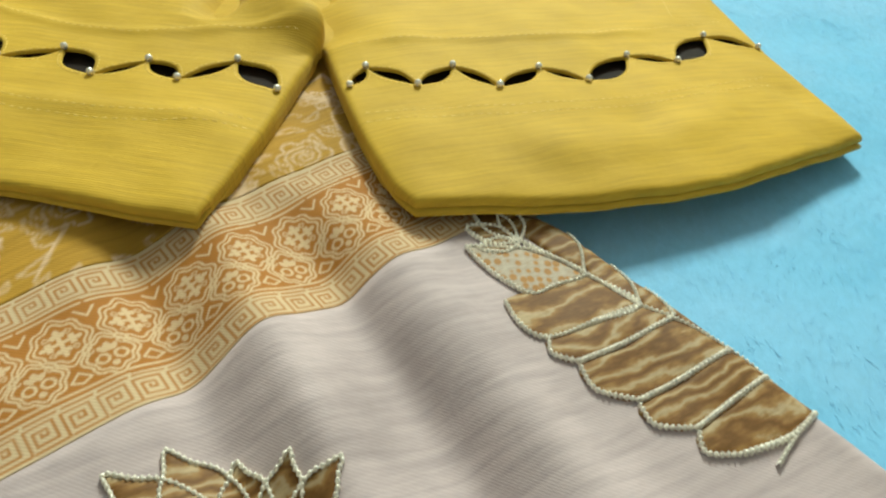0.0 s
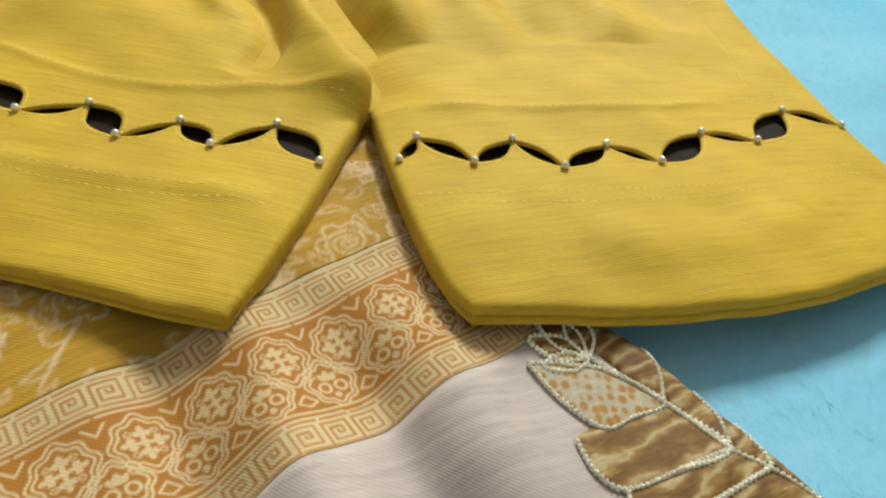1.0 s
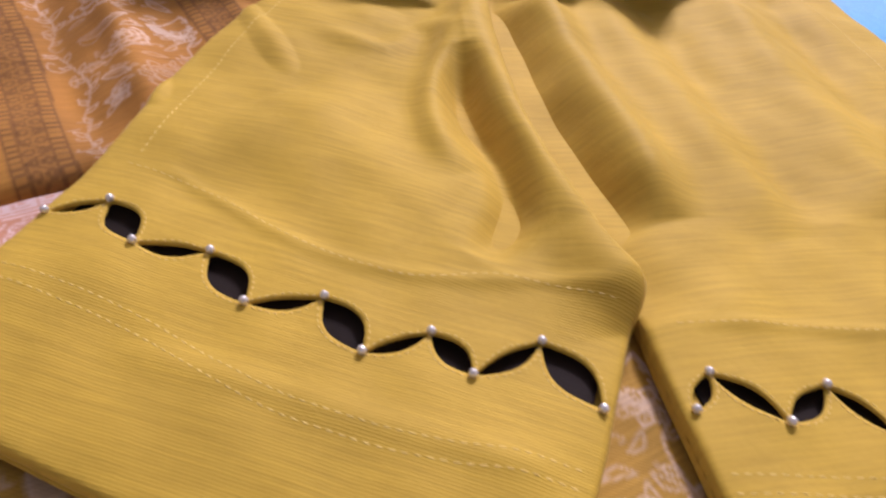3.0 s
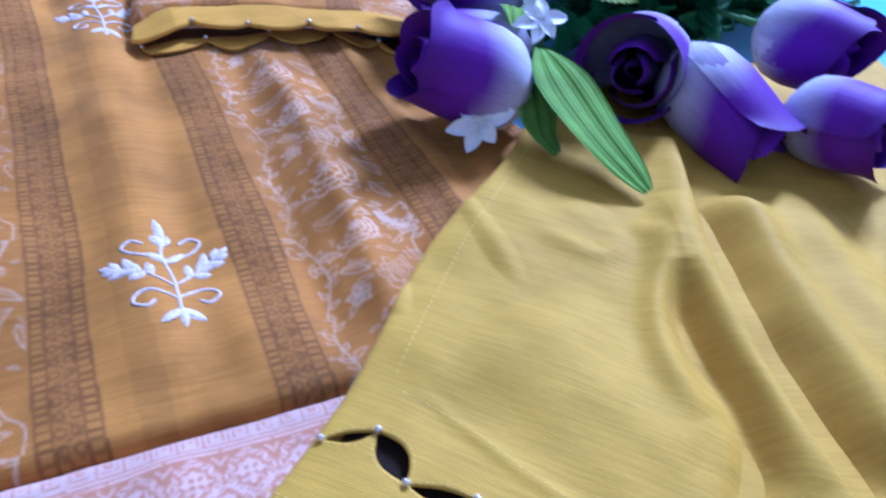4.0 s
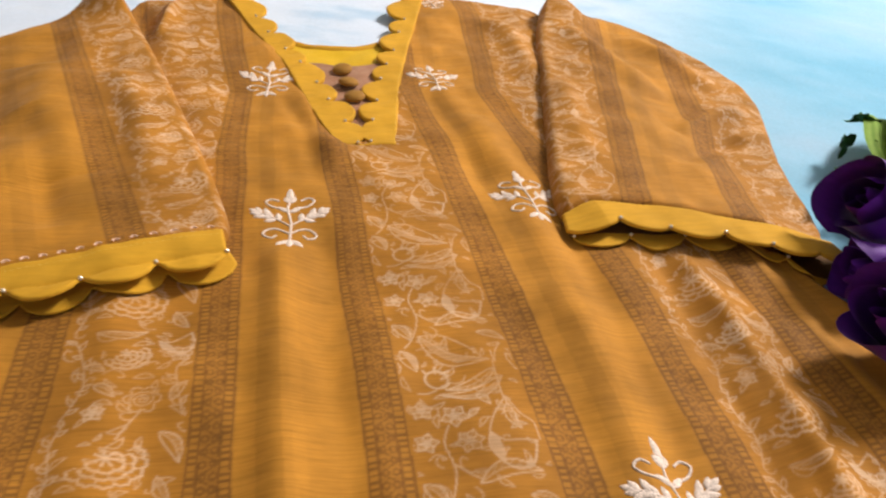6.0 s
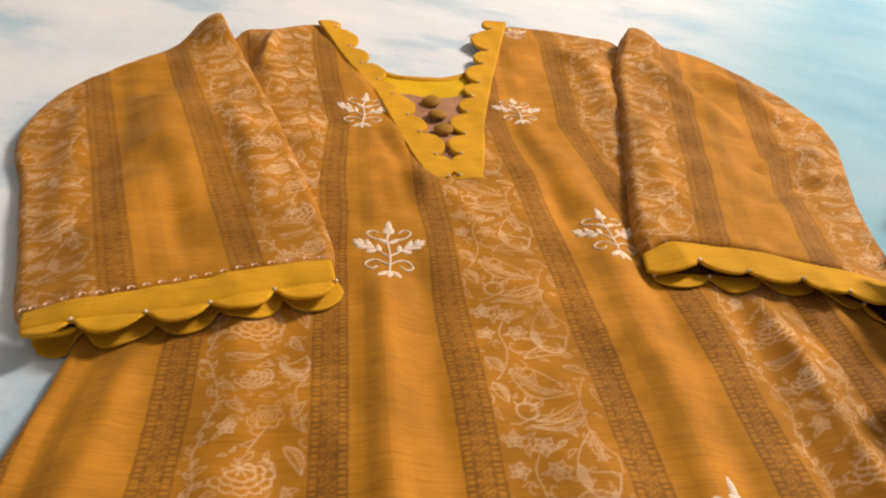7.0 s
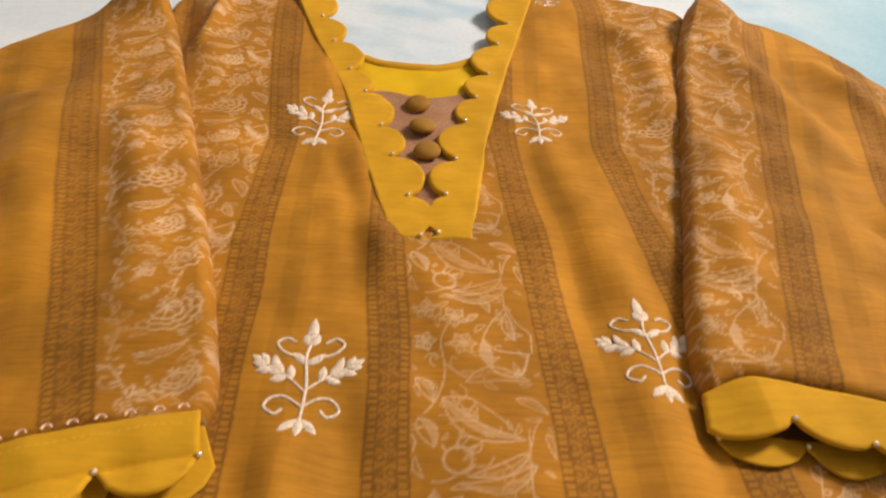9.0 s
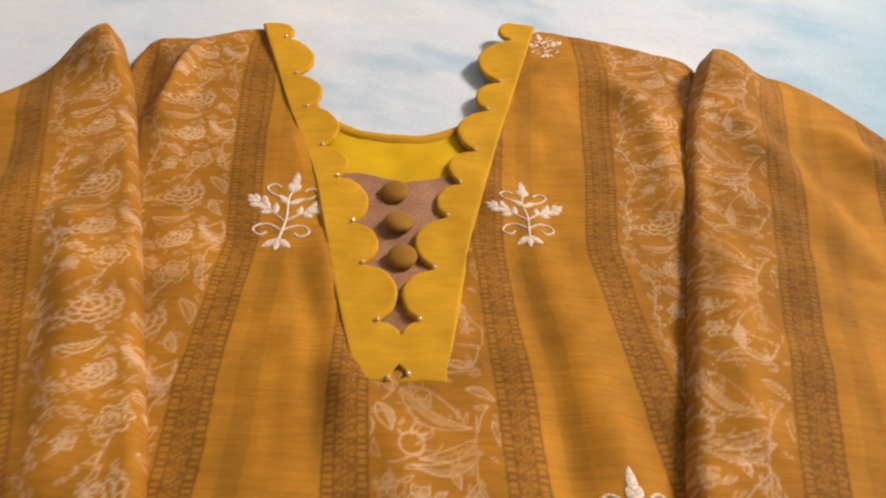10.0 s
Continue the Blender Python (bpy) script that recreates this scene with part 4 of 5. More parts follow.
attach("cuff_back", sheet(back, 0.0008, lambda x, y, d: kurta_surface(x, y) + 0.0022, skirt=0.0009, name="right_cuff_back"), m_trim, kurta, "mustard scalloped back layer of the open cuff")
front = np.array(smooth(R_TOP, 4, False).tolist() + scallops(R_NOTCH, 0.20, 1))
lift = lambda x, y: 0.0022 + 0.0070 * np.clip((x - 0.103) / 0.024, 0, 1) ** 0.7
attach("cuff", sheet(front, 0.0008, lambda x, y, d: drape(x, y) + lift(x, y) + 0.0008 * rise(d, 0.0015), skirt=0.0010, name="right_cuff"),
       m_trim, kurta, "plain mustard scalloped sleeve cuff, gaping open")
for x, y in R_NOTCH[2:6]:
    pearl(x, y, float(drape(np.array([x]), np.array([y]))[0] + lift(x, y)) + 0.001, kurta)
for x, y in R_BACK[2:]:
    pearl(x, y, float(kurta_surface(np.array([x]), np.array([y]))[0]) + 0.004, kurta)

# the neck
back_neck = np.array([(-0.088, 0.262), (-0.070, 0.222), (-0.056, 0.201), (-0.034, 0.1885), (-0.012, 0.1855), (0.010, 0.189), (0.034, 0.206), (0.048, 0.232), (0.060, 0.272), (0.056, 0.16), (0.040, 0.134), (-0.050, 0.134), (-0.070, 0.16)])
attach("back_lining", sheet(smooth(back_neck, 4), 0.0012, lambda x, y, d: ground_z(x, y) + 0.0030 + 0.0010 * np.sin(x / 0.0085) * np.clip((0.188 - y) / 0.02, 0, 1) + 0.0012 * rise(d, 0.003), skirt=0.003, name="back_lining"),
       m_inside, kurta, "bright yellow inside of the back neck")
rim = Strokes()
rim.line(smooth(back_neck[:9], 8, False), 0.0085, 0.0022, lambda x, y: ground_z(x, y) + 0.0040)
attach("neck_binding", rim.mesh("neck_binding"), m_trim, kurta, "rolled mustard binding of the back neck")


def placket_dye(x, y):
    ink = MEDALLION.read(x * 1.0 + 0.003, y * 1.0)
    return np.array([0.34, 0.175, 0.105]) * (1 - 0.35 * ink)[:, None] + np.array([0.50, 0.34, 0.26]) * (0.35 * ink)[:, None]


placket = np.array([(-0.052, 0.1435), (-0.005, 0.1425), (0.040, 0.1445), (0.022, 0.05), (0.012, 0.002), (-0.012, 0.002), (-0.028, 0.05)])
attach("placket", sheet(smooth(placket, 2), 0.0008, lambda x, y, d: ground_z(x, y) + 0.0058 + 0.0006 * waves(x, y, 55, 0.02), skirt=0.002, colours=placket_dye, name="placket"),
       m_placket, kurta, "pinkish brown printed placket behind the buttons")

P_LEFT = [(-0.1005, 0.308), (-0.095, 0.288), (-0.081, 0.245), (-0.069, 0.209), (-0.054, 0.168), (-0.042, 0.140), (-0.030, 0.105), (-0.022, 0.075), (-0.012, 0.038)]
P_RIGHT = [(0.007, 0.039), (0.013, 0.074), (0.019, 0.113), (0.026, 0.140), (0.035, 0.172), (0.044, 0.216), (0.053, 0.250), (0.063, 0.306), (0.062, 0.330)]
O_LEFT = [(-0.019, 0.004), (-0.034, 0.058), (-0.054, 0.137), (-0.082, 0.213), (-0.114, 0.3055)]
O_RIGHT = [(0.082, 0.328), (0.049, 0.185), (0.032, 0.100), (0.020, 0.0055)]
facing = np.array(O_LEFT + scallops(P_LEFT, 0.34, 1) + scallops([(-0.012, 0.038), (-0.001, 0.031)], 0.16, 1)[1:] + scallops([(-0.001, 0.031), (0.007, 0.039)], 0.16, 1)[1:]
                  + scallops(P_RIGHT, 0.34, 1)[1:] + O_RIGHT)
keyhole = np.array([(-0.0048, 0.0060), (-0.0032, 0.0115), (-0.001, 0.0140), (0.0014, 0.0115), (0.0030, 0.0085), (-0.001, 0.0052)])


def facing_top(x, y, d):
    return ground_z(x, y) + 0.0084 + 0.0010 * rise(d, 0.0016) + 0.0007 * waves(x, y, 61, 0.022) + 0.004 * np.clip((y - 0.22) / 0.1, 0, 1) * np.clip((y - 0.22) / 0.1, 0, 1)


attach("neck_facing", sheet(facing, 0.0007, facing_top, holes=(keyhole,), skirt=0.0018, name="neck_facing"), m_trim, kurta, "plain mustard neck facing with scalloped inner edge")
for x, y in P_LEFT[1:] + P_RIGHT[:-1] + [(-0.0052, 0.0062), (0.0034, 0.0088)]:
    pearl(x, y, float(facing_top(np.array([x]), np.array([y]), np.array([0.01]))[0]) + 0.0006, kurta)
seam = Strokes()
stitch_line(seam, [(p[0] + 0.0010 * s, p[1]) for p, s in zip(O_LEFT[::-1], (1, 1, 1, 1, 1))], lambda x, y: facing_top(x, y, np.full_like(x, 0.01)), width=0.0003)
stitch_line(seam, [(p[0] - 0.0010, p[1]) for p in O_RIGHT], lambda x, y: facing_top(x, y, np.full_like(x, 0.01)), width=0.0003)
tagged(attach("stitching", seam.mesh("facing_stitching"), m_thread, kurta), kind="stuff")


def button_mesh():
    """A domed cloth button with a turned-in rim."""
    prof = [(0.0, 0.0048), (0.003, 0.0047), (0.0055, 0.0041), (0.0072, 0.0029), (0.0078, 0.0016), (0.0074, 0.0006), (0.0062, 0.0)]
    n = 28
    v = [(r * math.cos(2 * math.pi * i / n), r * math.sin(2 * math.pi * i / n), z) for r, z in prof for i in range(n)]
    f = [(k * n + i, (k + 1) * n + i, (k + 1) * n + (i + 1) % n, k * n + (i + 1) % n) for k in range(len(prof) - 1) for i in range(n)]
    return mesh_of("button", v, f)


BUTTON = button_mesh()
BUTTON.materials.append(m_button)
for x, y, a in ((-0.0095, 0.131, 8), (-0.0062, 0.106, -5), (-0.0030, 0.0805, 4)):
    attach("button", BUTTON, None, kurta, "round brown cloth-covered button", at=pose(x, y, 0.0062, a, -a, 0))


# embroidered sprigs
def sprig(x, y, size, turn, lean=0.0):
    s = Strokes()
    top = lambda px, py: kurta_surface(px, py) + 0.0001
    put = lambda pts: placed(np.asarray(pts) + np.asarray(pts)[:, 1:2] * np.array([[lean, 0]]), x, y, turn, size)
    w, h = 0.025 * size, 0.00045
    s.line(put(smooth([(0.0, -0.38), (0.01, -0.1), (-0.02, 0.15), (0.02, 0.3)], 6, False)), w, h, top)
    for a, n, m in ((0.0, 0.23, (0.0, 0.26)), (0.45, 0.11, (0.0, 0.24)), (-0.45, 0.11, (0.0, 0.24))):
        s.line(put([(m[0] + n * t * math.sin(a), m[1] + n * t * math.cos(a)) for t in np.linspace(0, 1, 9)]), 0.078 * size, h, top, leafy)
    for q in (-1, 1):
        # a side branch with small leaves
        twig = smooth([(0.0, -0.14), (q * 0.10, -0.05), (q * 0.20, 0.02), (q * 0.27, 0.06)], 6, False)
        s.line(put(twig), w * 0.8, h, top)
        for bx, by, a, n in ((0.27, 0.06, 1.0, 0.13), (0.20, 0.02, 0.25, 0.13), (0.22, 0.03, 1.75, 0.12), (0.10, -0.05, 0.10, 0.12), (0.13, -0.03, 1.85, 0.11), (0.27, 0.06, 0.45, 0.10), (0.27, 0.06, 1.5, 0.10), (0.16, 0.0, 0.6, 0.12), (0.16, 0.0, 1.4, 0.12)):
            s.line(put([(q * (bx + n * t * math.sin(a)), by + n * t * math.cos(a)) for t in np.linspace(0, 1, 8)]), 0.064 * size, h * 1.1, top, leafy)
        # scrolls above and below
        s.line(put(smooth([(0.0, 0.10), (q * 0.09, 0.14), (q * 0.18, 0.18), (q * 0.23, 0.25), (q * 0.17, 0.30), (q * 0.10, 0.26)], 6, False)), w * 0.9, h, top)
        s.line(put([(q * t * 0.11, 0.08 + t * 0.09) for t in np.linspace(0, 1, 6)]), 0.066 * size, h, top, leafy)
        s.line(put(smooth([(0.0, -0.26), (q * 0.11, -0.19), (q * 0.20, -0.20), (q * 0.24, -0.27), (q * 0.17, -0.32), (q * 0.12, -0.28)], 6, False)), w * 0.9, h, top)
        s.line(put([(q * 0.12 * t, -0.36 - 0.10 * t) for t in np.linspace(0, 1, 7)]), 0.070 * size, h, top, leafy)
    s.line(put([(0.0, -0.34 - 0.16 * t) for t in np.linspace(0, 1, 7)]), 0.070 * size, h, top, leafy)
    attach("embroidered_sprig", s.mesh("embroidered_sprig"), m_embroidery, kurta, "white thread embroidered leafy sprig")


for x, y, size, turn, lean in ((-0.0475, -0.079, 0.058, 0.0, 0.0), (0.0925, -0.058, 0.058, 0.06, 0.0), (-0.0650, 0.112, 0.060, -0.05, 0.0), (0.0612, 0.120, 0.056, 0.03, 0.0),
                               (0.0975, -0.270, 0.056, 0.05, 0.0), (-0.0310, -0.288, 0.058, 0.05, 0.0), (0.0865, 0.307, 0.040, 0.1, 0.0)):
    sprig(x, y, size, turn, lean)

# leaf applique on the hem panel
lay = lambda x, y: lower_surface(x, y)


def hem(pts):
    """The hem panel lies turned a little against the bodice."""
    return [(1.0075 * x - 0.0922 * y - 0.0494, 0.0922 * x + 1.0075 * y + 0.0285) for x, y in pts]


def applique(name, pts, material, n=3):
    me = sheet(smooth(hem(pts), n), 0.0007, lambda x, y, d: lay(x, y) + 0.0003 + 0.0005 * rise(d, 0.002), skirt=0.0006, name=name)
    return attach(name, me, material, kurta)


RIB = [(0.2265, -0.594), (0.2295, -0.613), (0.2295, -0.628), (0.2315, -0.636), (0.2330, -0.649), (0.2340, -0.658), (0.2345, -0.669)]
spotted = [(0.2145, -0.588), (0.2215, -0.5945), (0.2265, -0.600), (0.2295, -0.613), (0.2210, -0.611), (0.2140, -0.609), (0.2125, -0.600)]
applique("spotted_leaflet", spotted, m_spotted)
LEAFLETS = [
    [(0.2070, -0.607), (0.2135, -0.608), (0.2210, -0.6115), (0.2295, -0.6135), (0.2295, -0.628), (0.2170, -0.624), (0.2060, -0.620), (0.2040, -0.614)],
    [(0.2060, -0.6205), (0.2170, -0.6245), (0.2295, -0.6285), (0.2315, -0.6355), (0.2170, -0.632), (0.2060, -0.6285), (0.2032, -0.6235)],
    [(0.2055, -0.6290), (0.2170, -0.6325), (0.2312, -0.6360), (0.2332, -0.6490), (0.2200, -0.646), (0.2080, -0.6425), (0.2032, -0.635)],
    [(0.2070, -0.6430), (0.2200, -0.6465), (0.2330, -0.6495), (0.2340, -0.658), (0.2230, -0.656), (0.2110, -0.6540), (0.2055, -0.648)],
    [(0.2105, -0.6545), (0.2230, -0.6565), (0.2338, -0.6585), (0.2345, -0.669), (0.2230, -0.668), (0.2120, -0.663), (0.2075, -0.658)],
]
for pts in LEAFLETS:
    applique("leaflet", pts, m_applique)
HALF = [[(0.2300, -0.588), (0.2372, -0.5945), (0.2385, -0.606), (0.2302, -0.6125)], [(0.2302, -0.6135), (0.2385, -0.607), (0.2378, -0.619), (0.2302, -0.6270)],
        [(0.2302, -0.6285), (0.2376, -0.6200), (0.2368, -0.629), (0.2322, -0.6350)], [(0.2325, -0.6365), (0.2366, -0.630), (0.2358, -0.644), (0.2338, -0.6485)]]
for pts in HALF:
    applique("half_leaflet", pts, m_applique)
for a, n in ((0.5, 0.014), (0.0, 0.016), (-0.5, 0.014), (1.1, 0.011)):
    c = np.array([0.2262, -0.596])
    ax = np.array([-math.sin(a), math.cos(a)])
    sx = np.array([ax[1], -ax[0]])
    applique("petal", [tuple(c + ax * n * t + sx * n * 0.22 * s) for t, s in ((0.05, 0), (0.4, -1), (0.75, -0.8), (1.0, 0), (0.75, 0.8), (0.4, 1))], m_applique)


def couch(pts, width=0.0008):
    """One length of twisted cord, laid and stitched down."""
    p = smooth(hem(pts), 14, False)
    run = np.concatenate([[0], np.cumsum(np.linalg.norm(np.diff(p, axis=0), axis=1))])
    q = np.linspace(0, run[-1], int(run[-1] / 0.00022) + 4)
    cord = Strokes()
    cord.line(np.stack([np.interp(q, run, p[:, 0]), np.interp(q, run, p[:, 1])], -1), width, 0.0009, lambda x, y: lay(x, y) + 0.0004, None, 0.38, 0.0012)
    attach("cord", cord.mesh("cord"), m_cord, kurta)


couch(RIB)
couch(spotted + spotted[:1])
for pts in LEAFLETS:
    couch(pts[5:] + pts[:1])
    couch(pts[4:6])
    couch(pts[3:6], 0.0011)
couch([(0.2300, -0.6125), (0.2355, -0.607), (0.2385, -0.601)])
couch([(0.2302, -0.6275), (0.2345, -0.6225), (0.2378, -0.615)])
couch([(0.2320, -0.6355), (0.2345, -0.6310), (0.2368, -0.625)])
couch([(0.2345, -0.669), (0.2250, -0.6685), (0.2150, -0.669)])
for a, n in ((0.5, 0.014), (0.0, 0.016), (-0.5, 0.014), (1.1, 0.011)):
    c = np.array([0.2262, -0.596])
    ax = np.array([-math.sin(a), math.cos(a)])
    sx = np.array([ax[1], -ax[0]])
    couch([tuple(c + ax * n * t + sx * n * 0.22 * s) for t, s in ((0.05, 0), (0.4, -1), (0.75, -0.8), (1.0, 0), (0.75, 0.8), (0.4, 1), (0.05, 0))], 0.0008)
# a second spray of petals near the middle of the hem panel
c = np.array([0.1350, -0.6175])
for a, n, wide in ((1.25, 0.036, 0.24), (0.95, 0.034, 0.30), (0.62, 0.034, 0.22), (0.33, 0.034, 0.24), (0.02, 0.030, 0.30), (-0.36, 0.022, 0.30), (-0.85, 0.020, 0.30), (-1.35, 0.021, 0.26)):
    ax = np.array([-math.sin(a), math.cos(a)])
    sx = np.array([ax[1], -ax[0]])
    pts = [tuple(c + ax * n * t + sx * n * wide * 0.7 * s) for t, s in ((0.05, 0), (0.4, -0.9), (0.72, -0.9), (0.88, -0.35), (1.0, 0.05), (0.86, 0.4), (0.7, 0.9), (0.4, 0.9))]
    applique("petal", pts, m_applique)
    couch(pts + pts[:1])


# ---- the trousers ----
def outline(*segments):
    """A closed line of smooth stretches that meet in corners."""
    out = []
    for seg in segments:
        out += smooth(seg, 5, False).tolist()[:-1]
    return np.array(out)


LEG_A = outline([(0.081, -0.390), (0.092, -0.403), (0.101, -0.415), (0.119, -0.4395), (0.128, -0.4505), (0.144, -0.4705), (0.159, -0.489), (0.172, -0.5030)],
                [(0.172, -0.5030), (0.186, -0.4940), (0.2045, -0.4810), (0.2165, -0.4710), (0.235, -0.4555), (0.2405, -0.452)],
                [(0.2405, -0.452), (0.2455, -0.446), (0.2458, -0.432), (0.2520, -0.400), (0.2625, -0.366), (0.284, -0.320), (0.318, -0.256), (0.350, -0.19)],
                [(0.350, -0.19), (0.300, -0.19)], [(0.300, -0.19), (0.262, -0.226), (0.235, -0.252), (0.185, -0.291), (0.144, -0.336), (0.124, -0.355), (0.081, -0.390)])
LEG_B = outline([(0.2415, -0.452), (0.2295, -0.480), (0.222, -0.500), (0.2165, -0.520), (0.2165, -0.530)], [(0.2165, -0.530), (0.232, -0.540), (0.248, -0.5505), (0.278, -0.566), (0.306, -0.5745), (0.350, -0.582)],
                [(0.350, -0.582), (0.372, -0.536), (0.392, -0.504), (0.411, -0.471), (0.450, -0.402), (0.476, -0.31), (0.492, -0.27), (0.530, -0.18)], [(0.530, -0.18), (0.335, -0.20)],
                [(0.335, -0.20), (0.312, -0.25), (0.268, -0.33), (0.248, -0.385), (0.241, -0.43), (0.2405, -0.452)])
FOLDS_A = (([(0.290, -0.30), (0.272, -0.338), (0.260, -0.385), (0.250, -0.425)], 0.011, 0.0085), ([(0.262, -0.305), (0.264, -0.322), (0.240, -0.352), (0.231, -0.372), (0.230, -0.390)], 0.0055, 0.0045),
           ([(0.262, -0.335), (0.248, -0.362), (0.243, -0.390), (0.232, -0.410), (0.214, -0.420)], 0.006, -0.0072), ([(0.226, -0.294), (0.229, -0.303), (0.240, -0.318), (0.258, -0.311)], 0.005, 0.0022),
           ([(0.200, -0.33), (0.205, -0.37), (0.22, -0.40)], 0.020, 0.0025), ([(0.16, -0.35), (0.18, -0.39), (0.19, -0.41)], 0.012, -0.0012),
           ([(0.155, -0.35), (0.175, -0.392), (0.197, -0.417), (0.225, -0.434), (0.243, -0.450)], 0.0022, 0.0007), ([(0.128, -0.405), (0.152, -0.43), (0.170, -0.45), (0.200, -0.48)], 0.004, 0.0008))
FOLDS_B = (([(0.296, -0.30), (0.270, -0.37), (0.256, -0.43)], 0.008, -0.0045), ([(0.318, -0.30), (0.291, -0.37), (0.272, -0.43)], 0.010, 0.0090), ([(0.375, -0.30), (0.340, -0.385), (0.315, -0.45)], 0.010, -0.0035),
           ([(0.350, -0.30), (0.320, -0.38), (0.300, -0.45)], 0.010, 0.0030), ([(0.410, -0.32), (0.370, -0.40), (0.345, -0.46)], 0.012, 0.0050), ([(0.440, -0.32), (0.400, -0.40), (0.375, -0.46)], 0.009, -0.0030),
           ([(0.247, -0.458), (0.271, -0.472), (0.300, -0.488), (0.345, -0.505)], 0.0022, 0.0007), ([(0.25, -0.53), (0.28, -0.545), (0.32, -0.555)], 0.008, 0.0014))


def rest(x, y):
    """What the trousers lie on: the skirt, sloping softly down to the blanket."""
    t = np.clip((0.430 - x) / 0.175, 0, 1)
    slope = ground_z(x, y) + 0.0092 * t * t * (3 - 2 * t)
    return np.maximum(kurta_surface(x, y), slope) + 0.0006


MEET = smooth([(0.241, -0.456), (0.2458, -0.432), (0.2520, -0.400), (0.2625, -0.366), (0.284, -0.320), (0.318, -0.256)], 4, False)


def leg_top(x, y, d, folds_, seed):
    z = rest(x, y) + 0.0029 + 0.0006 * rise(d, 0.002) + 0.0020 * rise(d, 0.03) + 0.0007 * waves(x, y, seed, 0.05) * np.clip(d / 0.01, 0, 1)
    for pts, w, h in folds_:
        z = z + ridge(x, y, smooth(pts, 5, False), w, h, 0.02) * np.clip(d / 0.012, 0, 1)
    # one leg lies over the other where they meet
    z = z + (0.0085 * ridge(x, y, MEET, 0.013, 1.0, 0.015) if seed == 71 else -0.0040 * ridge(x, y, MEET, 0.018, 1.0, 0.015))
    return z


PEARLS_A = [(0.1250, -0.3570), (0.140, -0.3605), (0.141, -0.3785), (0.1565, -0.3885), (0.158, -0.4075), (0.175, -0.4140), (0.1755, -0.4325), (0.192, -0.4345), (0.194, -0.4490), (0.2135, -0.4480), (0.2145, -0.4690)]
PEARLS_B = [(0.2330, -0.4785), (0.243, -0.4725), (0.2485, -0.491), (0.2645, -0.488), (0.268, -0.5055), (0.2865, -0.5035), (0.295, -0.517), (0.320, -0.512), (0.332, -0.524), (0.359, -0.516), (0.372, -0.531)]


def lens(p, q, up, down, n=12):
    """The leaf-shaped opening from one pearl to the next."""
    p, q = np.array(p), np.array(q)
    d = q - p
    nrm = np.array([-d[1], d[0]])
    t = np.linspace(0.03, 0.97, n)
    upper = [p + d * a + nrm * up * math.sin(math.pi * a) for a in t]
    lower = [p + d * a - nrm * down * math.sin(math.pi * a) for a in t[::-1]]
    return np.array(upper + lower)


trousers = thing("trousers", (0.25, -0.4, 0.004), "mustard cotton trousers with cutwork hems, lying across the kurta", "trousers")


def leg(name, line, folds_, pearls, hem_line, seed, shade_up, shade_down, gap, cloth, slim, wide):
    holes = [lens(p, q, *(wide if i % 2 == (seed == 71) else slim)) for i, (p, q) in enumerate(zip(pearls[:-1], pearls[1:]))]
    top = lambda x, y, d: leg_top(x, y, d, folds_, seed)
    at = lambda x, y: leg_top(x, y, rim_distance(line, x, y), folds_, seed)
    h = np.array(hem_line)

    def skirt(x, y):
        # the hem stands open a little, the folded sides are closed
        far = np.clip((nearest(h, x, y, False)[0] - 0.004) / 0.012, 0, 1)
        inner = np.zeros_like(x) + 1.0
        for o in holes:
            inner = np.where(nearest(o, x, y)[0] < 0.0005, 0, inner)
        return 0.0011 + 0.0040 * far * inner

    attach("leg_front", sheet(line, 0.0008, top, holes=holes, skirt=skirt, name=name), cloth, trousers, "front of a mustard trouser leg with a row of cutwork")
    # the back layer peeps out along the hem
    lower = np.array([p + np.array(gap) * min(1.0, max(0.0, 1 - (nearest(h, p[:1], p[1:2], False)[0][0]) / 0.03)) for p in line])
    attach("leg_back", sheet(lower, 0.0020, lambda x, y, d: rest(x, y) + 0.0009 + 0.0008 * rise(d, 0.004), skirt=0.0010, name=name + "_back"), cloth, trousers, "back layer of a mustard trouser leg")
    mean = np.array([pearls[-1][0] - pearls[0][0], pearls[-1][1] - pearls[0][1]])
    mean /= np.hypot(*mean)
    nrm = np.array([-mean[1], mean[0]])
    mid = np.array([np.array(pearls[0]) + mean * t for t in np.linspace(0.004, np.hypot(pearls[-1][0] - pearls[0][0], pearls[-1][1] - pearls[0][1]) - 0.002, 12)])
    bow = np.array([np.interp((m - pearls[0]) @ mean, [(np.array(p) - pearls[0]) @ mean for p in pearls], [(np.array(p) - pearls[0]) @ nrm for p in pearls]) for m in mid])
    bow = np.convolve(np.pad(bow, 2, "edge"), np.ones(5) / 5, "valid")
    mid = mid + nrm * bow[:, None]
    # an added dark strip gives the openings their shade
    ribbon = np.concatenate([mid + nrm * shade_up, (mid - nrm * shade_down)[::-1]])
    attach("hole_shade", sheet(ribbon, 0.0015, lambda x, y, d: rest(x, y) + 0.0023, skirt=0.0006, name=name + "_lining"), m_hole_shade, trousers, "dark sheet put behind the cutwork in place of its shade")
    for x, y in pearls:
        pearl(x, y, float(at(np.array([x]), np.array([y]))[0]) + 0.0008, trousers)
    return at, holes


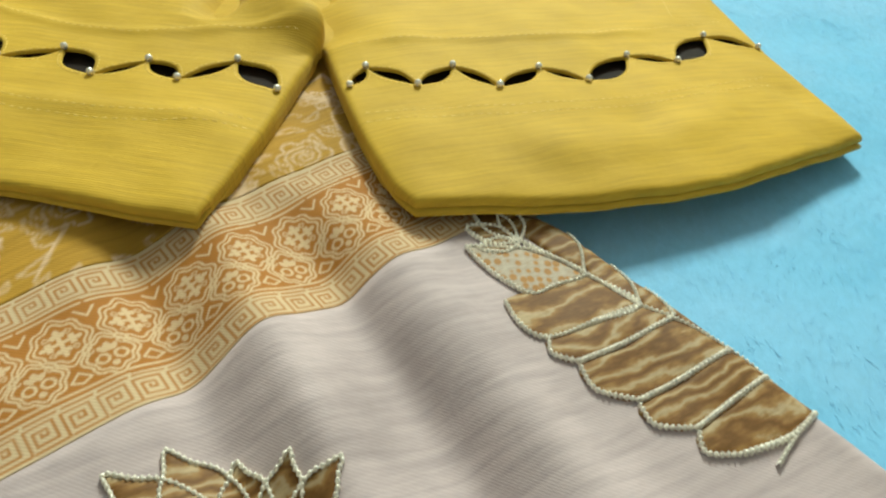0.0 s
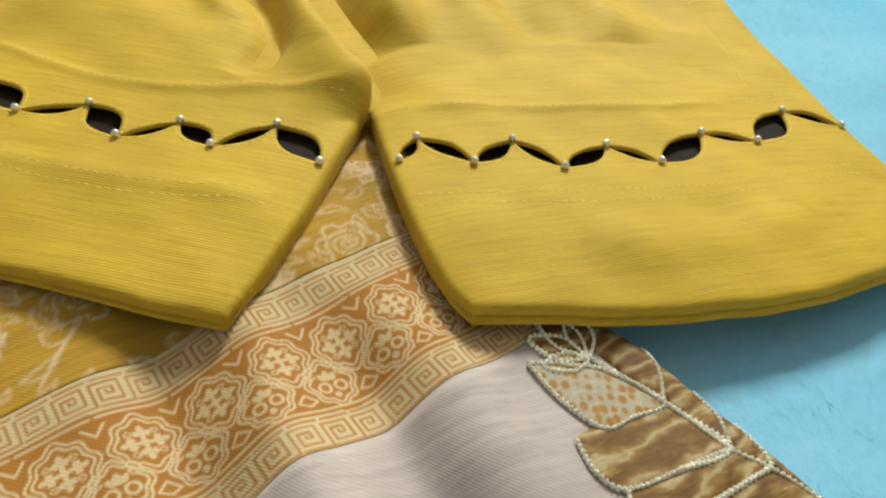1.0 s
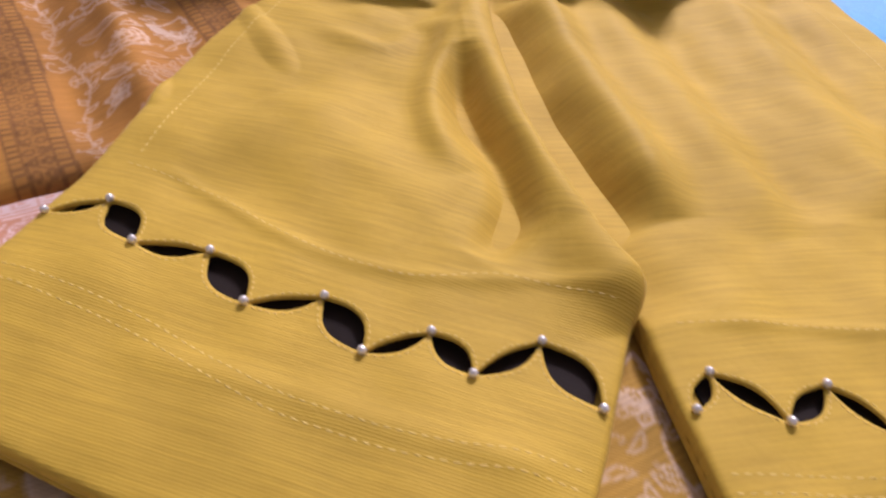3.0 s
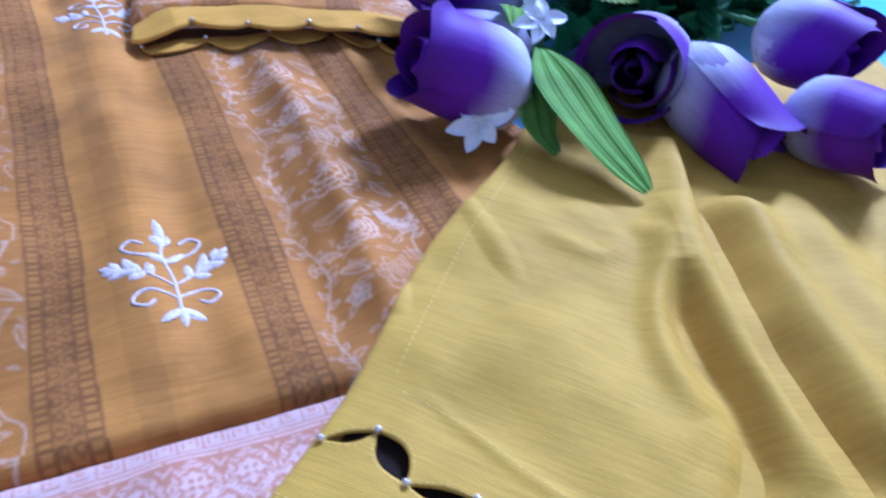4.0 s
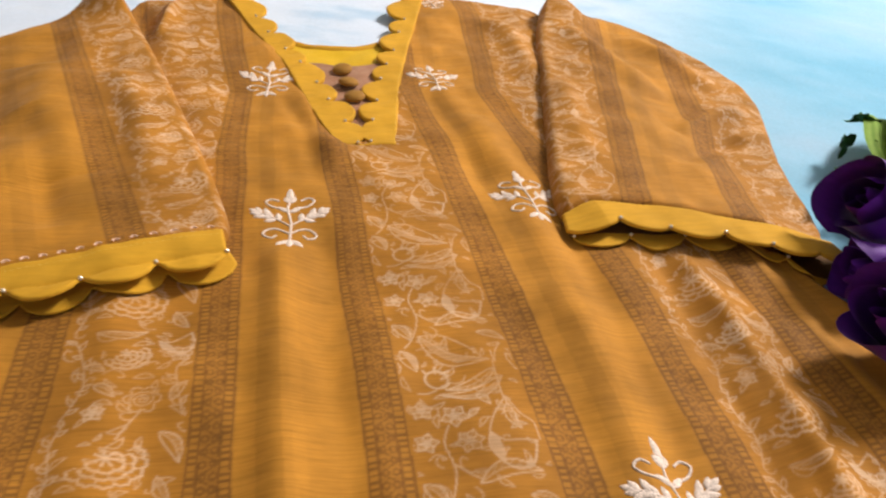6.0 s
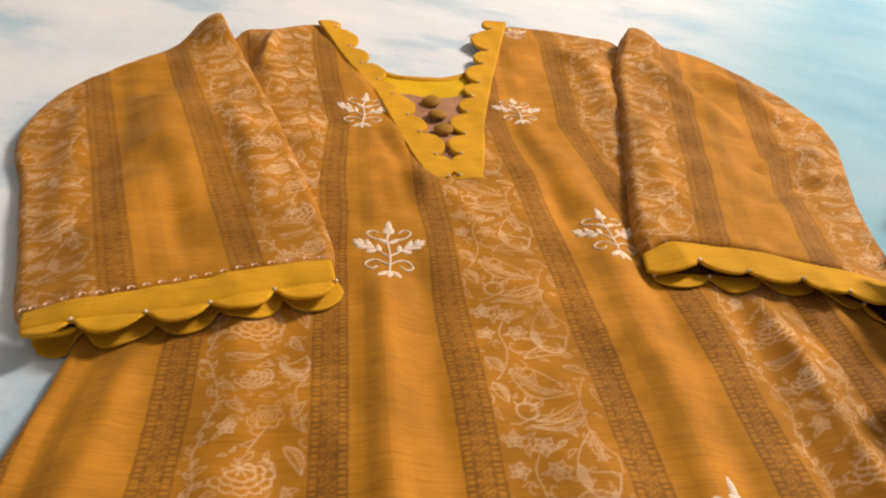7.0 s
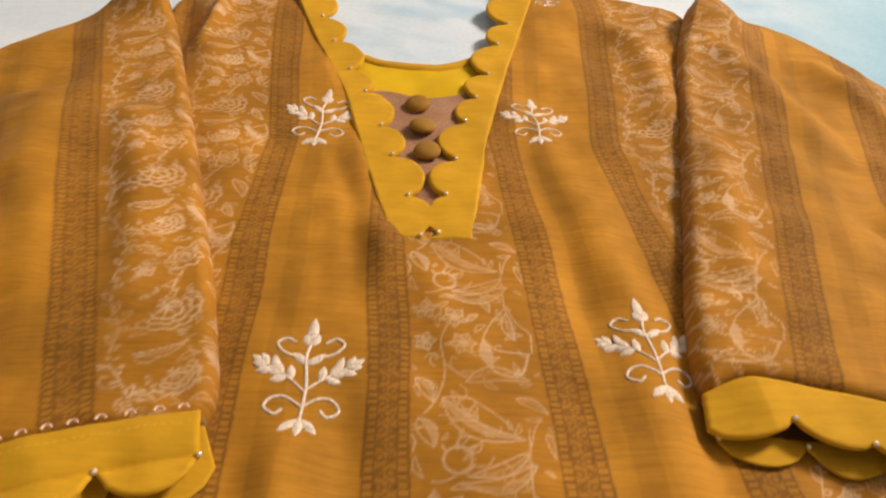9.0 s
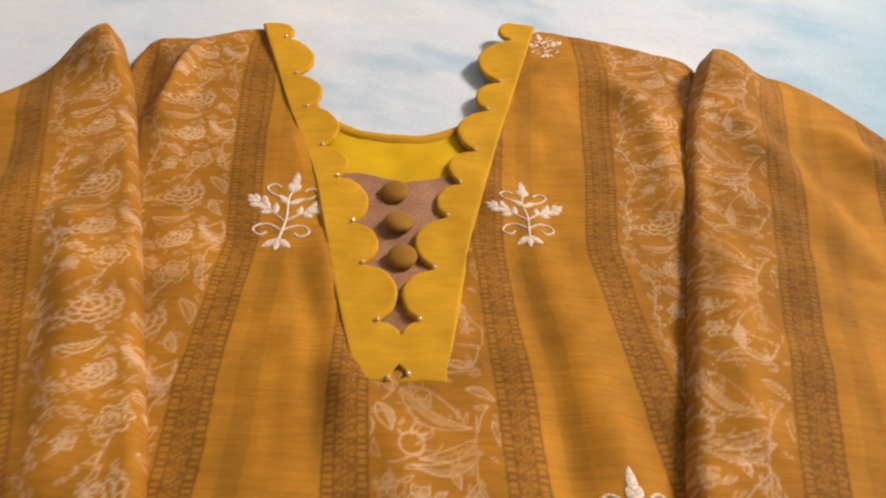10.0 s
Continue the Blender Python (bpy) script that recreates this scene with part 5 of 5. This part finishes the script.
HEM_A = [(0.081, -0.390), (0.101, -0.415), (0.128, -0.4505), (0.144, -0.4705), (0.172, -0.5030)]
HEM_B = [(0.2165, -0.530), (0.232, -0.540), (0.248, -0.5505), (0.278, -0.566), (0.306, -0.5745), (0.350, -0.582)]
at_a, holes_a = leg("leg_a", LEG_A, FOLDS_A, PEARLS_A, HEM_A, 71, 0.012, 0.011, (-0.0001, -0.0003), m_mustard, (0.07, 0.17), (0.25, 0.22))
at_b, holes_b = leg("leg_b", LEG_B, FOLDS_B, PEARLS_B, HEM_B, 72, 0.011, 0.0045, (-0.0006, -0.0009), m_mustard_cross, (0.16, 0.10), (0.15, 0.20))


def seam_part(lines, at, name, width=0.0005):
    s = Strokes()
    for pts in lines:
        stitch_line(s, pts, at, 0.0017, 0.0009, width)
    tagged(attach("stitching", s.mesh(name), m_thread, trousers), kind="stuff")


def beside(line, off):
    """The same line, moved sideways."""
    p = np.array(line)
    d = np.gradient(p, axis=0)
    d /= np.linalg.norm(d, axis=1)[:, None]
    return (p + np.stack([-d[:, 1], d[:, 0]], -1) * off).tolist()


ST_A = [(0.108, -0.366), (0.122, -0.382), (0.137, -0.402), (0.153, -0.4305), (0.168, -0.449), (0.181, -0.461), (0.193, -0.470), (0.202, -0.479)]
ST_B = [(0.228, -0.493), (0.248, -0.505), (0.272, -0.519), (0.290, -0.527), (0.312, -0.535), (0.352, -0.546)]
UP_A = [(0.148, -0.346), (0.163, -0.367), (0.177, -0.394), (0.196, -0.417), (0.216, -0.427), (0.236, -0.448)]
UP_B = [(0.247, -0.458), (0.271, -0.472), (0.300, -0.488), (0.340, -0.502), (0.380, -0.512)]
SIDE_A = [(0.152, -0.343), (0.195, -0.297), (0.240, -0.256), (0.262, -0.235)]
SIDE_B = [(0.362, -0.500), (0.389, -0.467), (0.428, -0.400), (0.462, -0.300)]
seam_part([ST_A, beside(ST_A, -0.0042), UP_A, SIDE_A], at_a, "stitching_a")
seam_part([ST_B, beside(ST_B, -0.0042), UP_B, SIDE_B], at_b, "stitching_b")


def rim_stitches(holes, at, name):
    """Close stitches round the cut openings."""
    s = Strokes()
    for o in holes:
        c = o.mean(0)
        loop_ = [tuple(c + (p - c) * (1 + 0.0011 / max(0.001, np.hypot(*(p - c))))) for p in o]
        stitch_line(s, loop_[::2] + loop_[:1], at, 0.0011, 0.0007, 0.00042, 0.00016)
    tagged(attach("rim_stitching", s.mesh(name), m_thread, trousers), kind="stuff")


rim_stitches(holes_a, at_a, "rim_stitching_a")
rim_stitches(holes_b, at_b, "rim_stitching_b")


# ---- the bouquet ----
VIOLET, DEEP, FOOT = np.array([0.115, 0.012, 0.34]), np.array([0.045, 0.003, 0.13]), np.array([0.58, 0.57, 0.70])
bouquet = thing("flower_bouquet", (0.36, -0.18, 0.010), "artificial violet and white rosebuds with green leaves, lying on the trousers", "bouquet")


def grid_mesh(name, x, y, z, colours=None, rib=None):
    n, m = x.shape
    idx = np.arange(n * m).reshape(n, m)
    q = np.stack([idx[:-1, :-1], idx[:-1, 1:], idx[1:, 1:], idx[1:, :-1]], -1).reshape(-1, 4)
    me = mesh_of(name, np.stack([x, y, z], -1).reshape(-1, 3), q)
    if colours is not None:
        dye(me, colours.reshape(-1, 3))
    if rib is not None:
        at = me.attributes.new("rib", "FLOAT_VECTOR", "POINT")
        at.data.foreach_set("vector", np.asarray(rib, np.float32).reshape(-1))
    return me


def petal_mesh(name, size, length, phi, spread, ring, curl, seed):
    """One wrapped petal of a bud, standing on the origin."""
    rnd = random.Random(seed)
    s, t = np.meshgrid(np.linspace(-1, 1, 17), np.linspace(0, 1, 17))
    prof = np.interp(t, [0, 0.08, 0.22, 0.42, 0.65, 0.85, 1.0], [0.25, 0.62, 0.92, 1.0, 0.96, 0.90, 0.86 + curl])
    rad = size * ring * prof * (1 + 0.09 * s * t) + 0.0006 * np.sin(3 * s + rnd.uniform(0, 6)) * t
    ang = phi + s * spread * np.interp(t, [0, 0.4, 0.8, 1], [1, 1, 0.95, 0.84]) + 0.15 * t
    z = length * (t - 0.16 * t * np.abs(s) ** 2.4 + 0.03 * t * np.sin(4 * s + phi)) * (1 if ring > 0.9 else 1.02 - 0.16 * (1 - ring))
    rad = rad + curl * size * 0.5 * np.clip((t - 0.85) / 0.15, 0, 1) ** 2
    f = np.clip((t - 0.28 - 0.10 * np.sin(2.2 * s + phi)) / 0.32, 0, 1)[..., None]
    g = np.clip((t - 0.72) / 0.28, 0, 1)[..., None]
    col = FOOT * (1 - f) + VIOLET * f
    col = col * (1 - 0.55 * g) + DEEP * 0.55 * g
    # inner petals: a deeper violet, with the bud mouth's shade put into it
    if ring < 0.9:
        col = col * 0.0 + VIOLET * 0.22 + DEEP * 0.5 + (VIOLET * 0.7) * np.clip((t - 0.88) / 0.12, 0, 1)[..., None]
    return grid_mesh(name, rad * np.cos(ang), rad * np.sin(ang), z, col)


def blade_mesh(name, line, width, pleat=0.0006, cup=0.15, n=28, seed=0, pleats=5, tip=0.0):
    """A long leaf along a curved line, pleated lengthwise."""
    p = smooth(line, 8, False)
    run = np.concatenate([[0], np.cumsum(np.linalg.norm(np.diff(p, axis=0), axis=1))])
    q = np.linspace(0, run[-1], n)
    p = np.stack([np.interp(q, run, p[:, i]) for i in range(3)], -1)
    d = np.gradient(p, axis=0)
    d /= np.linalg.norm(d, axis=1)[:, None]
    side = np.cross(d, [0, 0, 1.0])
    side /= np.linalg.norm(side, axis=1)[:, None]
    up = np.cross(side, d)
    t = np.linspace(0, 1, n)
    w = width / 2 * np.maximum(0.02, np.clip(np.sin(np.pi * np.clip(t * 0.93 + 0.05, 0, 1)), 0, 1) ** 0.7 + tip * t)
    s = np.linspace(-1, 1, 21)
    pts = p[:, None, :] + side[:, None, :] * (w[:, None] * s)[..., None] + up[:, None, :] * (w[:, None] * cup * np.abs(s) ** 1.5 + pleat * np.sin(s * pleats * np.pi) * np.minimum(1, w / width * 3)[:, None] + 0.0012 * np.sin(t * 9 + seed)[:, None] * s)[..., None]
    rib = np.stack([np.broadcast_to(s * 0.5, (n, 21)), np.broadcast_to(t[:, None], (n, 21)), np.zeros((n, 21))], -1)
    return grid_mesh(name, pts[..., 0], pts[..., 1], pts[..., 2], None, rib)


def rosebud(foot, tip, size, seed):
    """Outer and inner petals round an axis, on a green cup."""
    foot, tip = Vector(foot), Vector(tip)
    axis = tip - foot
    m = Matrix.Translation(foot) @ axis.to_track_quat("Z", "Y").to_matrix().to_4x4() @ Matrix.Rotation(seed * 1.7, 4, "Z")
    n = 14
    prof = [(0.0016, -0.012), (0.0020, -0.004), (0.0045, 0.0), (size * 0.50, 0.004), (size * 0.34, 0.006)]
    v = [(r * math.cos(2 * math.pi * i / n), r * math.sin(2 * math.pi * i / n), z) for r, z in prof for i in range(n)]
    f = [(k * n + i, (k + 1) * n + i, (k + 1) * n + (i + 1) % n, k * n + (i + 1) % n) for k in range(len(prof) - 1) for i in range(n)]
    bud = attach("rosebud", mesh_of("rosebud_cup", v, f), m_stem, bouquet, "violet rosebud with a white foot", at=m)
    HOME[bud.name] = Vector((0, 0, 0))
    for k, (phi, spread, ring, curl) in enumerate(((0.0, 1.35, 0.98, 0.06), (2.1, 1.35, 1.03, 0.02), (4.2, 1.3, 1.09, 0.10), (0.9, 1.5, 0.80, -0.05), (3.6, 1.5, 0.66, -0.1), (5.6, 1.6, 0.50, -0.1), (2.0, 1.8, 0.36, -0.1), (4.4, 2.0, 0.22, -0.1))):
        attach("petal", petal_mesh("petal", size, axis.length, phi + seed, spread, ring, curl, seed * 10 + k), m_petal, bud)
    return bud


BUDS = (((0.262, -0.220, 0.022), (0.209, -0.204, 0.043), 0.0215), ((0.308, -0.128, 0.028), (0.250, -0.124, 0.050), 0.0225), ((0.292, -0.172, 0.019), (0.238, -0.152, 0.022), 0.0170),
        ((0.340, -0.208, 0.022), (0.302, -0.239, 0.038), 0.0240), ((0.338, -0.226, 0.036), (0.348, -0.290, 0.015), 0.0215), ((0.376, -0.266, 0.022), (0.394, -0.310, 0.030), 0.0200),
        ((0.404, -0.212, 0.038), (0.416, -0.266, 0.043), 0.0215), ((0.527, -0.072, 0.046), (0.474, -0.136, 0.046), 0.0225))
for k, (foot, tip, size) in enumerate(BUDS):
    rosebud(foot, tip, size, k + 1)

for line, width, pleats, tip in (
        ([(0.272, -0.212, 0.040), (0.268, -0.238, 0.037), (0.270, -0.268, 0.028), (0.2765, -0.296, 0.0190)], 0.028, 3, 0.0),
        ([(0.425, 0.050, 0.042), (0.372, -0.060, 0.060), (0.340, -0.135, 0.058), (0.322, -0.192, 0.049)], 0.050, 7, 0.35),
        ([(0.470, 0.040, 0.042), (0.412, -0.068, 0.064), (0.374, -0.140, 0.062), (0.350, -0.196, 0.052)], 0.055, 7, 0.35),
        ([(0.530, 0.020, 0.040), (0.458, -0.075, 0.062), (0.420, -0.135, 0.060), (0.392, -0.186, 0.052)], 0.055, 7, 0.35),
        ([(0.322, -0.103, 0.024), (0.347, -0.058, 0.032), (0.377, -0.013, 0.032), (0.397, 0.032, 0.018)], 0.048, 5, 0.5),
        ([(0.263, -0.222, 0.030), (0.257, -0.238, 0.026), (0.254, -0.250, 0.021), (0.255, -0.262, 0.0190)], 0.016, 3, 0.0),
        ([(0.288, -0.158, 0.034), (0.280, -0.171, 0.042), (0.274, -0.183, 0.044), (0.268, -0.193, 0.042)], 0.017, 3, 0.0)):
    attach("leaf_blade", blade_mesh("leaf_blade", line, width, 0.0006 if pleats == 3 else 0.0009, 0.12, 30, width * 90, pleats, tip), m_broad if pleats == 7 else m_leaf, bouquet, "broad green pleated fabric leaf" if pleats == 7 else "light green pleated fabric leaf")


def ivy_mesh(seed):
    """A small toothed leaf with a fold along its rib."""
    rnd = random.Random(seed)
    n, rings = 30, 5
    v, rib = [], []
    for k in range(rings):
        for i in range(n):
            a = 2 * math.pi * i / n
            r = (1 + 0.28 * math.cos(3 * a) + 0.10 * math.cos(9 * a + seed)) * 0.0085 * k / (rings - 1)
            x, y = r * math.cos(a), r * math.sin(a)
            v.append((x, y, 0.22 * abs(y) - 6.0 * (x * x) + 0.0006 * math.sin(a * 5 + seed)))
            rib.append((math.sin(a) * k * 0.16, r, 0))
    f = [(k * n + i, (k + 1) * n + i, (k + 1) * n + (i + 1) % n, k * n + (i + 1) % n) for k in range(rings - 1) for i in range(n)]
    me = mesh_of("ivy_leaf", v, f)
    me.attributes.new("rib", "FLOAT_VECTOR", "POINT").data.foreach_set("vector", np.asarray(rib, np.float32).reshape(-1))
    me.materials.append(m_ivy)
    return me


IVY = [ivy_mesh(k) for k in range(4)]
rnd = random.Random(8)
for k in range(640):
    t = rnd.random()
    x = rnd.gauss(0.355 + 0.07 * t, 0.046)
    y = -0.240 + 0.215 * t + rnd.gauss(0, 0.016) + 0.20 * (x - 0.35)
    if x < 0.283 or y < -0.185 or x > 0.54 or y > 0.02 or min(nearest(np.array([f[:2], e[:2]]), np.array([x]), np.array([y]), False)[0][0] for f, e, r in BUDS) < 0.019 or inside(np.array([(0.20, -0.24), (0.275, -0.24), (0.29, -0.16), (0.20, -0.16)]), np.array([x]), np.array([y]))[0]:
        continue
    if k >= 430:
        x, y = rnd.uniform(0.34, 0.53), rnd.uniform(-0.17, -0.05)
    z = rnd.uniform(0.017, 0.036)
    attach("ivy_leaf", IVY[k % 4], None, bouquet, at=pose(x, y, z, rnd.gauss(0, 28), rnd.gauss(0, 28), rnd.uniform(0, 360)) @ Matrix.Scale(rnd.uniform(0.7, 1.35), 4))


def stem(pts, r=0.0011):
    p = smooth(pts, 6, False)
    n = 7
    d = np.gradient(p, axis=0)
    d /= np.linalg.norm(d, axis=1)[:, None]
    a = np.cross(d, [0.1, 0.2, 1.0])
    a /= np.linalg.norm(a, axis=1)[:, None]
    b_ = np.cross(d, a)
    ang = np.linspace(0, 2 * np.pi, n + 1)
    ring = p[:, None] + r * (a[:, None] * np.cos(ang)[None, :, None] + b_[:, None] * np.sin(ang)[None, :, None])
    attach("stem", grid_mesh("stem", ring[..., 0], ring[..., 1], ring[..., 2]), m_stem, bouquet, "thin green plastic stem")


for foot, tip, size in BUDS:
    stem([foot, (foot[0] * 0.7 + 0.40 * 0.3, foot[1] * 0.6 - 0.08 * 0.4, foot[2] * 0.8), (0.405, -0.055, 0.026), (0.45, 0.01, 0.018)], 0.0014)


def small_flower(place, aim, size, seed):
    """Six narrow pointed white petals round a few fine stamens."""
    m = Matrix.Translation(place) @ Vector(aim).to_track_quat("Z", "Y").to_matrix().to_4x4() @ Matrix.Rotation(seed, 4, "Z")
    heart = ball("small_flower_heart", 0.0016, 0.8, 10, 6)
    heart.materials.append(m_stem)
    fl = attach("small_flower", heart, None, bouquet, "small white star flower", at=m)
    HOME[fl.name] = Vector((0, 0, 0))
    for k in range(6):
        a = k * math.pi / 3 + 0.2 * math.sin(seed + k)
        s, t = np.meshgrid(np.linspace(-1, 1, 7), np.linspace(0, 1, 11))
        w = 0.26 * size * np.sin(np.pi * np.clip(t * 0.9 + 0.08, 0, 1)) ** 0.8
        along = size * t * (0.9 + 0.2 * math.sin(seed * 3 + k * 2))
        x = along * math.cos(a) - s * w * math.sin(a)
        y = along * math.sin(a) + s * w * math.cos(a)
        z = 0.002 + size * (0.35 * t - 0.38 * t * t) + 0.10 * size * s * s
        attach("petal", grid_mesh("small_petal", x, y, z), m_white_petal, fl)
    for k in range(5):
        a = k * 1.26 + seed
        st = np.array([(0.0006 * math.cos(a), 0.0006 * math.sin(a), 0.001), (0.003 * math.cos(a), 0.003 * math.sin(a), 0.006)])
        ring = st[:, None] + 0.00025 * np.stack([np.cos(np.linspace(0, 6.283, 6)), np.sin(np.linspace(0, 6.283, 6)), np.zeros(6)], -1)[None]
        attach("stamen", grid_mesh("stamen", ring[..., 0], ring[..., 1], ring[..., 2]), m_white_petal, fl)


for place, aim, size, seed in (((0.233, -0.233, 0.020), (-0.4, -0.7, 0.6), 0.0145, 0.4), ((0.276, -0.199, 0.046), (0.0, -0.6, 0.8), 0.0140, 1.1), ((0.292, -0.164, 0.048), (-0.6, -0.3, 0.7), 0.0150, 2.3),
                               ((0.384, -0.013, 0.038), (-0.5, -0.2, 0.8), 0.0130, 0.9), ((0.344, -0.103, 0.038), (-0.2, -0.5, 0.8), 0.0120, 1.7)):
    small_flower(place, aim, size, seed)
